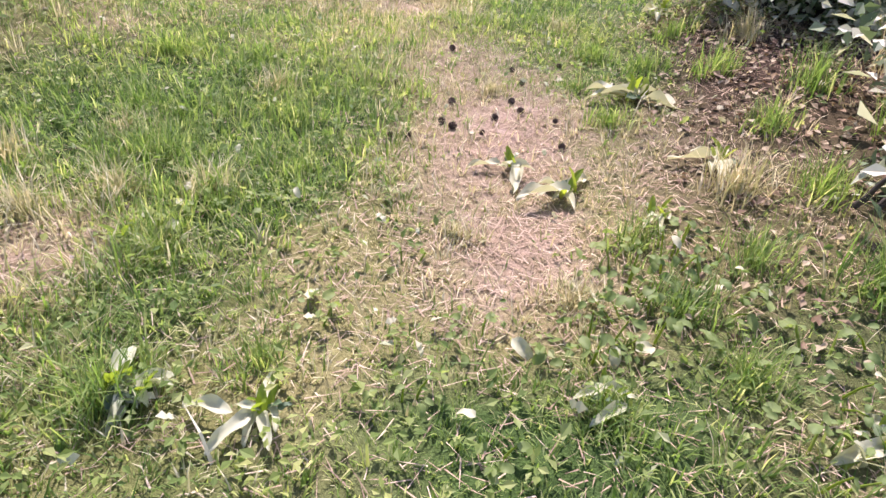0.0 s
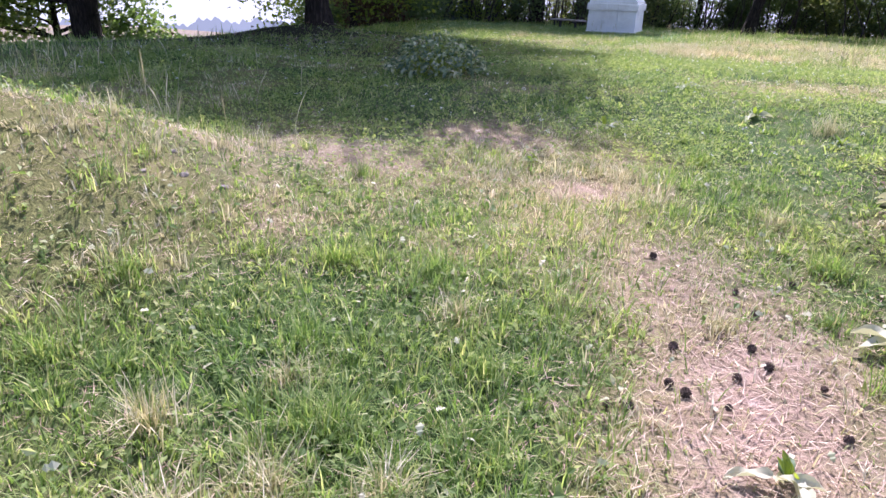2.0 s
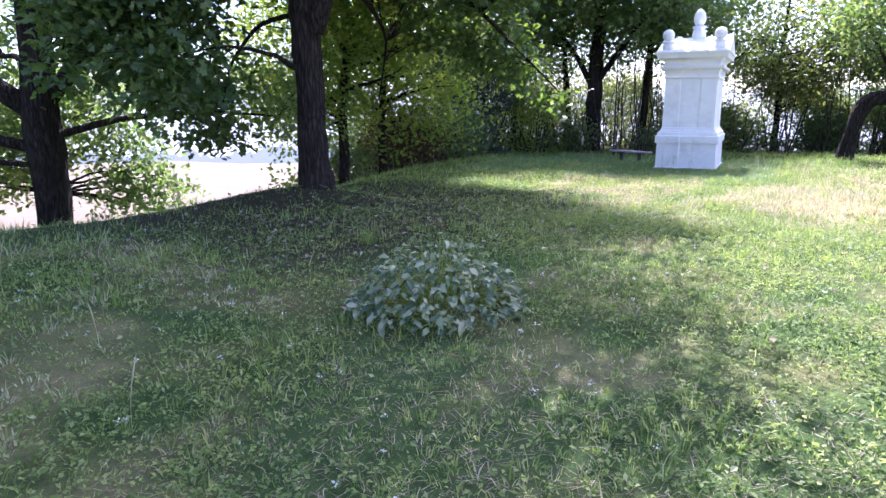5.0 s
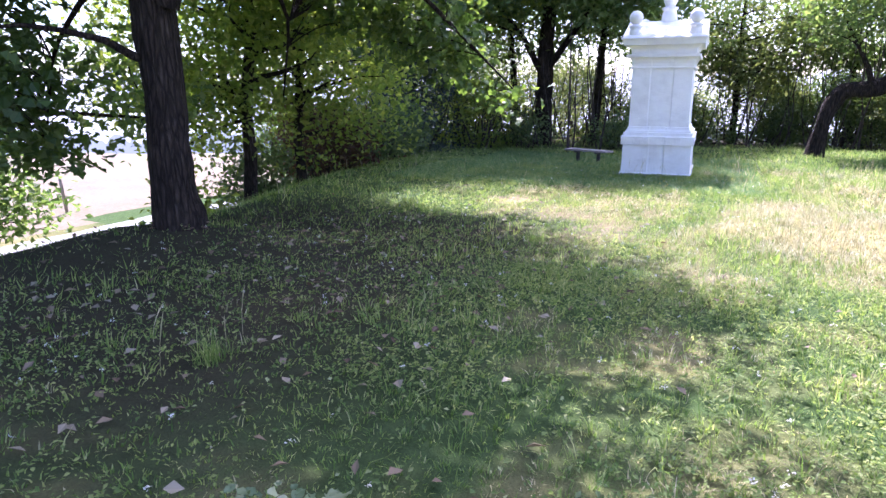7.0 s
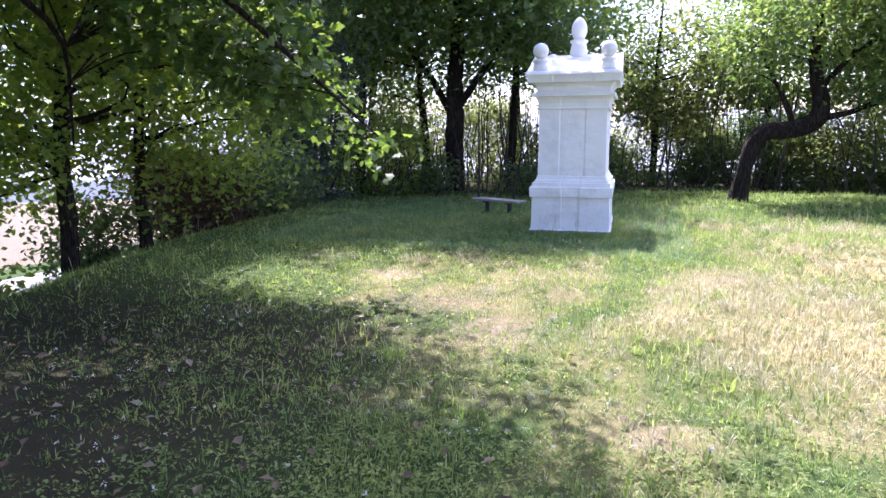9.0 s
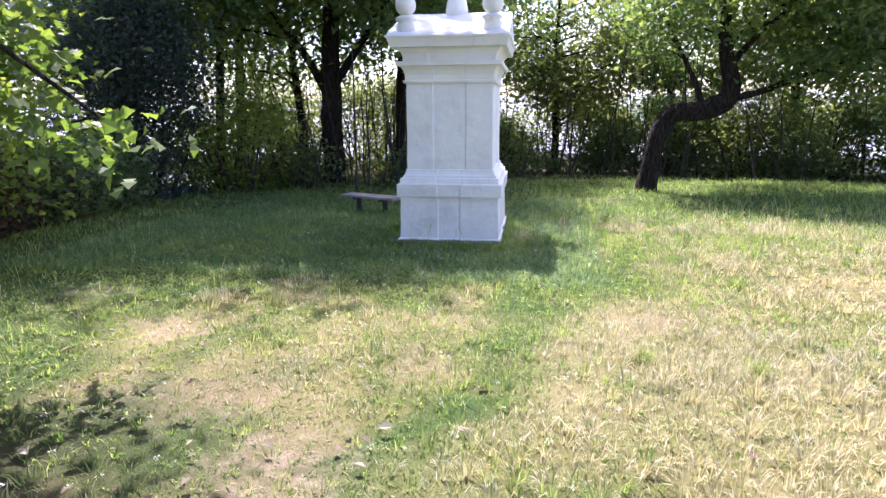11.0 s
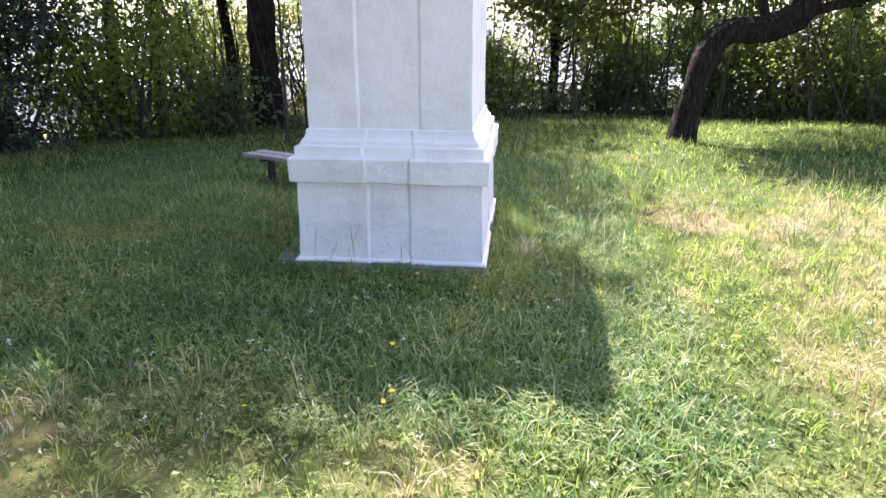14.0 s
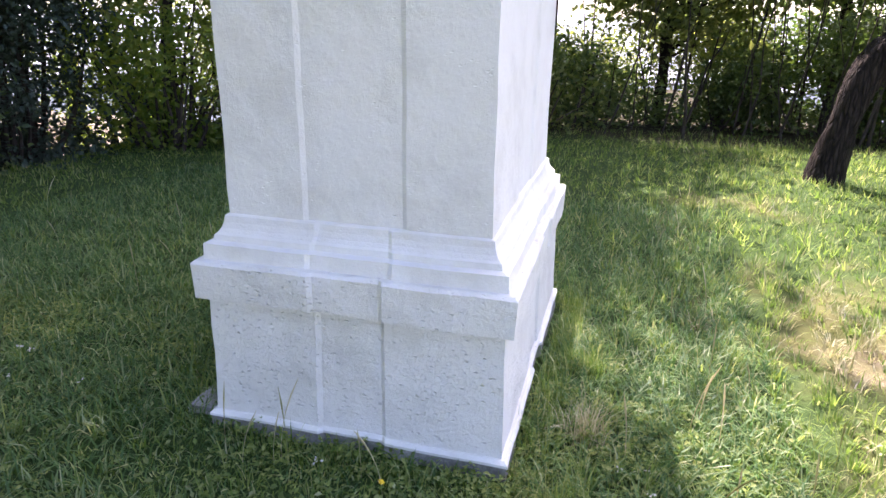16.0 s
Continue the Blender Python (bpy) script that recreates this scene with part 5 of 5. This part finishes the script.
def scatter(rng, lo, hi, per_m2):
    n = int((hi[0] - lo[0]) * (hi[1] - lo[1]) * per_m2)
    return rng.uniform(lo[0], hi[0], n), rng.uniform(lo[1], hi[1], n)


rng = np.random.default_rng(77)
sets = {"green": [], "lush": [], "straw": []}
# broader lush blades on the monument's shaded side, their colour cooled to suit the shade
x, y = scatter(rng, (-8.4, 17.3), (-1.8, 24.5), 1700)
keep = ~in_monument(x, y) & (rng.uniform(size=len(x)) < np.clip(1.15 - dry_map(x, y), 0, 1) * np.where(y > 21, 0.55, 1.0) * (1 - 0.6 * humus_shade_map(x, y)))
x, y = x[keep], y[keep]
n = len(x)
short = 1 - 0.6 * np.exp(-((y - 19.0) / 0.3) ** 2 - (np.maximum(np.abs(x + 3.64) - 0.6, 0) / 0.3) ** 2)
sets["lush"].append(blades(rng, x, y, short * rng.uniform(0.06, 0.17, n), rng.uniform(0.006, 0.0125, n), np.clip(rng.normal(0.95, 0.14, n), 0.3, 1.1), 2))
for lo, hi, dens, dmin, dmax, segs, wid in (((-2.4, 0.4), (2.0, 5.0), 5600, 0.0, 1.7, 2, 0.0042), ((-6.5, 0.2), (2.5, 20.5), 2350, 0.0, 1.8, 2, 0.0060), ((-7.5, 0.4), (3.5, 23.0), 1650, 1.8, 4.0, 2, 0.0080), ((-13.0, 0.4), (9.5, 31.5), 560, 4.0, 14.0, 1, 0.012)):
    x, y = scatter(rng, lo, hi, dens)
    d = off_line(x, y)
    keep = (d >= dmin) & (d < dmax) & ~in_monument(x, y)
    thick = (1 - 0.80 * bare_map(x, y)) * (1 - 0.75 * humus_shade_map(x, y)) * (0.55 + 0.6 * value_noise(x * 5, y * 5, 9))
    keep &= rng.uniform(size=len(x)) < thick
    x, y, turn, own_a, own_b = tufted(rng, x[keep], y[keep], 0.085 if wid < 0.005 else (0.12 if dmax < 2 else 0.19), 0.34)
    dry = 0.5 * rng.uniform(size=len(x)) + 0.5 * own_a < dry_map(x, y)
    tall = value_noise(x * 1.7, y * 1.7, 15)
    meadow = smooth01((y - 11) / 3) * (0.5 + 0.5 * smooth01((x + 3.2) / 1.5))
    brow = smooth01((-4.5 - x) / 2) * np.exp(-((y - 5.5) / 2.5) ** 2)
    start = smooth01((-0.45 - x) / 0.5) * np.exp(-((y - 2.3) / 1.6) ** 2)
    h = (0.035 + 0.05 * start + 0.055 * tall ** 2 + 0.045 * meadow + 0.045 * brow) * rng.uniform(0.5, 1.4, len(x)) + 0.08 * (rng.uniform(size=len(x)) > 0.985)
    h = h * (1 - 0.5 * np.exp(-((y - 3.4) / 1.7) ** 2 - ((x + 3.2) / 1.7) ** 2))
    h = np.where(d[keep] > 4, h * 1.25, h) * (1 - 0.35 * bare_map(x, y))
    h = h * (0.6 + 0.85 * own_b ** 1.5)
    lean = np.clip(rng.normal(0.70, 0.27, len(x)), 0.05, 1.08)
    for key, sel in (("green", ~dry), ("straw", dry)):
        sets[key].append(blades(rng, x[sel], y[sel], h[sel], wid * rng.uniform(0.6, 1.5, sel.sum()), lean[sel], segs, turn=turn[sel]))
for key, mat, lab in (("green", GREEN, "short green summer grass over the hilltop"), ("lush", LUSH_SHADE, "lush broad-bladed grass, tinted cooler for the monument's shade"), ("straw", STRAW, "dry straw-coloured grass among the green")):
    v, f = joined(sets[key])
    tagged(child("grass", fast_mesh("grass", v, f), mat, None), lab, "grass", kind="stuff")

# needles and dead stalks lying on the worn soil
x, y = scatter(rng, (-3.6, 0.4), (1.6, 7.0), 2600)
keep = rng.uniform(size=len(x)) < 0.25 + 0.75 * bare_map(x, y)
x, y = x[keep], y[keep]
n = len(x)
v, f = blades(rng, x, y, rng.uniform(0.03, 0.09, n), rng.uniform(0.002, 0.0045, n), np.full(n, 1.13), 1, -0.006)
tagged(child("dry_litter", fast_mesh("dry_litter", v, f), LITTER, None), "dead straw and needles lying on the worn soil", "litter", kind="stuff")

# clover and small weeds: leaflets held flat over the turf
x, y = scatter(rng, (-8.0, 0.4), (3.0, 20.0), 720)
d = off_line(x, y)
patchy = value_noise(x * 1.3, y * 1.3, 41)
keep = (d < 4.5) & ~in_monument(x, y) & (rng.uniform(size=len(x)) < (1 - 0.85 * humus_shade_map(x, y)) * np.clip(1.7 * (patchy - np.where((y > 4) & (y < 12), 0.18, 0.32)), 0, 1) * (1 - 0.8 * dry_map(x, y)) * (1 - bare_map(x, y)) * np.where((y > 17.2) & (x < -2.2), 1.9, np.where(y > 13, 0.45, np.where(y < 4, 0.45, 1.0))))
x, y = np.repeat(x[keep], 3), np.repeat(y[keep], 3)
n = len(x)
c = np.stack([x, y, ground_z(x, y) + np.repeat(rng.uniform(0.025, 0.075, n // 3), 3)], -1)
v, f = leaves(rng, c, 1, 0.009, 0.026, 1.3, 0.0)
tagged(child("clover", fast_mesh("clover", v, f), CLOVER, None), "clover and small weeds in the turf", "clover", kind="stuff")
x, y = scatter(rng, (-7.0, 5.0), (1.0, 19.5), 5)
n = len(x)
c = np.stack([x, y, ground_z(x, y) + 0.07], -1)
v, f = leaves(rng, c, 7, 0.006, 0.014, 0.6, -0.4)
tagged(child("clover_flowers", fast_mesh("clover_flowers", v, f), WHITEPETAL, None), "tiny white clover flowers in the turf", "flowers", kind="stuff")

# fallen leaves under the oak
x, y = scatter(rng, (-9.0, 6.5), (-1.0, 16.0), 24)
keep = rng.uniform(size=len(x)) < np.exp(-((x + 5.4) / 2.4) ** 2 - ((y - 10.2) / 3.2) ** 2)
x, y = x[keep], y[keep]
c = np.stack([x, y, ground_z(x, y) + 0.045], -1)
v, f = leaves(rng, c, 1, 0.01, 0.075, 2.0, 0.0)
tagged(child("fallen_leaves", fast_mesh("fallen_leaves", v, f), FALLEN, None), "dry fallen oak leaves in the shade", "leaves", kind="stuff")


# small brown leaf litter under the shrubs beside the start
x, y = scatter(rng, (0.25, 1.6), (2.6, 5.4), 700)
keep = rng.uniform(size=len(x)) < humus_shade_map(x, y)
x, y = x[keep], y[keep]
c = np.stack([x, y, ground_z(x, y) + rng.uniform(0.008, 0.03, len(x))], -1)
v, f = leaves(rng, c, 1, 0.01, 0.036, 1.6, 0.0)
tagged(child("leaf_litter", fast_mesh("leaf_litter", v, f), FALLEN, None), "small dead brown leaves under the variegated shrubs", "leaves", kind="stuff")


# pale dead leaves lying about the worn turf
x, y = scatter(rng, (-2.6, 0.8), (1.6, 5.0), 26)
keep = rng.uniform(size=len(x)) < 0.35 + 0.65 * value_noise(x * 1.9, y * 1.9, 53)
x, y = x[keep], y[keep]
c = np.stack([x, y, ground_z(x, y) + rng.uniform(0.02, 0.05, len(x))], -1)
v, f = lobed_leaves(rng, c, 1, 0.012, 0.036, 0.6, 0.0)
tagged(child("dead_leaves", fast_mesh("dead_leaves", v, f), PALELEAF, None), "small pale dead leaves on the worn turf", "leaves", kind="stuff")


# tall seeding stalks and tufts
def culms(rng, x, y, h):
    pieces = []
    for px, py, ph in zip(x, y, h):
        z = float(ground_z(px, py))
        a, l = rng.uniform(0, 6.28), rng.uniform(0.05, 0.35)
        t = np.linspace(0, 1, 6)[:, None]
        p = np.array([[px, py, z]]) + t * np.array([[0, 0, ph]]) + t ** 2 * ph * l * np.array([[math.cos(a), math.sin(a), -0.3]])
        pieces.append(tube(p, [0.0016, 0.0014, 0.0012, 0.0022, 0.0042, 0.001], 4))
    return joined(pieces)


xs, ys = scatter(rng, (-8.0, 3.6), (-3.6, 6.5), 4)
xb, yb = scatter(rng, (-2.6, 12.5), (5.0, 24.0), 5)
xc, yc = scatter(rng, (-6.0, 8.2), (-4.4, 10.0), 2)
xd, yd = scatter(rng, (-9.5, 13.5), (-5.5, 22.0), 2)
xe, ye = scatter(rng, (-4.4, 2.3), (-2.6, 4.2), 5)
xf, yf = scatter(rng, (-4.1, 19.05), (-3.2, 19.27), 40)
x, y = np.concatenate([xs, xb, xc, xd, xe, xf]), np.concatenate([ys, yb, yc, yd, ye, yf])
keep = ~in_monument(x, y) & (np.hypot(x + 2.6, y - 16) > 1.0)
x, y = x[keep], y[keep]
v, f = culms(rng, x, y, rng.uniform(0.16, 0.42, len(x)))
tagged(child("seed_stalks", fast_mesh("seed_stalks", v, f, True), STRAW, None), "thin dry seeding grass stalks", "grass", kind="stuff")

# fringe of longer grass round the monument's foot and the oak
fx = np.concatenate([-3.64 + rng.uniform(-0.78, 0.78, 2600), -3.64 + rng.choice([-1, 1], 2600) * rng.uniform(0.68, 0.82, 2600)])
fy = np.concatenate([20.25 + rng.choice([-1, 1], 2600) * rng.uniform(0.96, 1.08, 2600), 20.25 + rng.uniform(-1.05, 1.05, 2600)])
v, f = blades(rng, fx, fy, np.where(fy < 19.5, 0.38, 1.0) * rng.uniform(0.05, 0.17, 5200), rng.uniform(0.003, 0.006, 5200), np.clip(rng.normal(0.4, 0.25, 5200), 0, 0.95), 2)
tagged(child("grass_fringe", fast_mesh("grass_fringe", v, f), GREEN, None), "longer grass fringing the monument foot", "grass", kind="stuff")

# coarse tufts with long arching blades
TUFTS = [(1.35, 3.35, 0.30), (1.20, 2.72, 0.26), (0.92, 1.92, 0.20), (-0.74, 1.10, 0.16), (0.60, 2.32, 0.17), (1.55, 3.75, 0.34), (0.95, 3.1, 0.22), (1.05, 1.55, 0.2), (-1.0, 1.95, 0.14), (-1.25, 2.1, 0.16), (-0.95, 2.5, 0.14),
         (-1.55, 2.4, 0.16), (-1.15, 2.75, 0.13), (-1.75, 2.9, 0.15), (-0.8, 2.15, 0.10), (-0.95, 1.6, 0.12), (-1.7, 1.9, 0.16), (0.75, 2.75, 0.14), (0.85, 2.35, 0.15), (0.62, 3.3, 0.16), (0.78, 3.75, 0.18), (0.55, 1.55, 0.12), (0.42, 1.75, 0.13), (0.3, 2.02, 0.12), (0.15, 1.72, 0.10), (0.62, 1.98, 0.14), (0.25, 1.35, 0.10), (-0.5, 1.3, 0.09), (-0.2, 1.95, 0.07), (1.0, 1.3, 0.16), (0.05, 3.3, 0.09), (0.5, 4.0, 0.14), (-0.1, 4.2, 0.12), (-1.35, 3.0, 0.14), (0.1, 3.75, 0.13), (0.35, 3.5, 0.15), (-0.3, 3.1, 0.08), (0.2, 2.9, 0.12), (-2.2, 3.9, 0.12), (-3.2, 4.0, 0.18), (-3.9, 4.2, 0.26), (-4.9, 8.9, 0.18),
         (-2.95, 18.95, 0.14), (-2.75, 19.2, 0.18), (-2.7, 19.7, 0.2), (-2.72, 20.3, 0.22), (-4.2, 13.0, 0.16), (-0.5, 5.2, 0.16), (0.3, 6.3, 0.2), (-1.0, 15.4, 0.16), (-0.6, 17.6, 0.18), (-1.7, 15.6, 0.14), (0.3, 20.2, 0.22)]
bank_rng = random.Random(5)
TUFTS += [(bank_rng.uniform(-4.3, -2.7), bank_rng.uniform(2.3, 4.4), bank_rng.uniform(0.08, 0.17)) for _ in range(22)]
TUFTS += [(bank_rng.uniform(-2.8, -1.2), bank_rng.uniform(1.6, 3.0), bank_rng.uniform(0.08, 0.15)) for _ in range(16)]
for k, (px, py, ph) in enumerate(TUFTS):
    on_bank = px < -2.6 and py < 4.5
    n = 80 if on_bank else 170
    r = (0.045 + (0.3 if on_bank else 0.12) * ph) * np.minimum(np.abs(rng.normal(0, 1, n)), 1.6)
    a = rng.uniform(0, 2 * np.pi, n)
    v, f = blades(rng, px + r * np.cos(a), py + r * np.sin(a), ph * rng.uniform(0.5, 1.25, n), rng.uniform(0.0025, 0.006, n), np.clip(rng.normal(0.6, 0.25, n), 0.05, 1.0), 2)
    tagged(child("grass_tuft", fast_mesh("grass_tuft", v, f), GREEN if k % (2 if on_bank else 4) else STRAW, None), "coarse grass tuft with long arching blades" if k % (2 if on_bank else 4) else "dry straw-coloured grass tuft", "grass", "grass tufts")

# thin stems of the undergrowth in the wood
pieces = []
for k in range(190):
    px, py = (rng.uniform(-17, -5.2), rng.uniform(25.5, 34)) if k < 110 else (rng.uniform(-5.0, 10), rng.uniform(30.2, 33.5))
    z, hh = float(ground_z(px, py)), rng.uniform(2.2, 5.0)
    t = np.linspace(0, 1, 6)[:, None]
    p = np.array([[px, py, z - 0.1]]) + t * np.array([[rng.normal() * 0.5, rng.normal() * 0.3, hh]]) + np.cumsum(rng.normal(size=(6, 3)) * 0.05, axis=0)
    r0 = rng.uniform(0.012, 0.04)
    pieces.append(tube(p, np.linspace(r0, 0.006, 6), 5))
v, f = joined(pieces)
tagged(child("undergrowth_stems", fast_mesh("undergrowth_stems", v, f, True), TWIG, None), "thin bare stems of the woodland undergrowth", "stems", kind="stuff")


# stones showing in the worn bank
CLOD = surface("earthy_stone", [(0.3, (0.17, 0.14, 0.11)), (0.7, (0.32, 0.28, 0.23))], 30.0, 0.95, 160, 0.6, 0.004)


def stone(seed, r):
    bm = bmesh.new()
    bmesh.ops.create_icosphere(bm, subdivisions=2, radius=r)
    for v in bm.verts:
        v.co *= 1 + 0.35 * noise.noise(v.co * (1.6 / r) + Vector((seed * 7.3, 0, 0)))
        v.co.z *= 0.6
    return bm


for k, (px, py, r) in enumerate([(-2.55, 2.95, 0.055), (-2.42, 3.05, 0.045), (-2.70, 3.05, 0.04), (-2.30, 2.85, 0.03), (-2.62, 2.80, 0.03), (-2.1, 3.3, 0.025), (-0.95, 1.4, 0.02), (-1.15, 1.52, 0.018), (-2.5, 4.0, 0.03)]):
    o = part("stone", stone(k, r * 0.42), CLOD, None)
    o.matrix_world = pose(px, py, float(ground_z(px, py)) + r * 0.05, 0, 0, 40 * k)
    tagged(o, "small soil-stained stone half sunk in the worn bank", "stone", "bank stones")

# broad herb leaves lying through the turf
x, y = scatter(rng, (-8.0, 1.0), (2.0, 20.4), 150)
d = off_line(x, y)
lush = np.where(((y > 17) & (x < -2.2)) | ((y < 4) & (x < -1.4)), 0.75, np.where(y < 5, 0.32, 0.35)) * (1 - 0.8 * dry_map(x, y)) * (1 - bare_map(x, y))
keep = (d < 4.5) & ~in_monument(x, y) & (rng.uniform(size=len(x)) < lush * (1 - 0.85 * humus_shade_map(x, y)))
x, y = x[keep], y[keep]
c = np.stack([x, y, ground_z(x, y) + rng.uniform(0.02, 0.05, len(x))], -1)
v, f = leaves(rng, c, 3, 0.02, 0.032, 0.8, -0.2)
tagged(child("meadow_herbs", fast_mesh("meadow_herbs", v, f), WEEDLEAF, None), "small broad-leaved herbs through the turf", "herbs", kind="stuff")
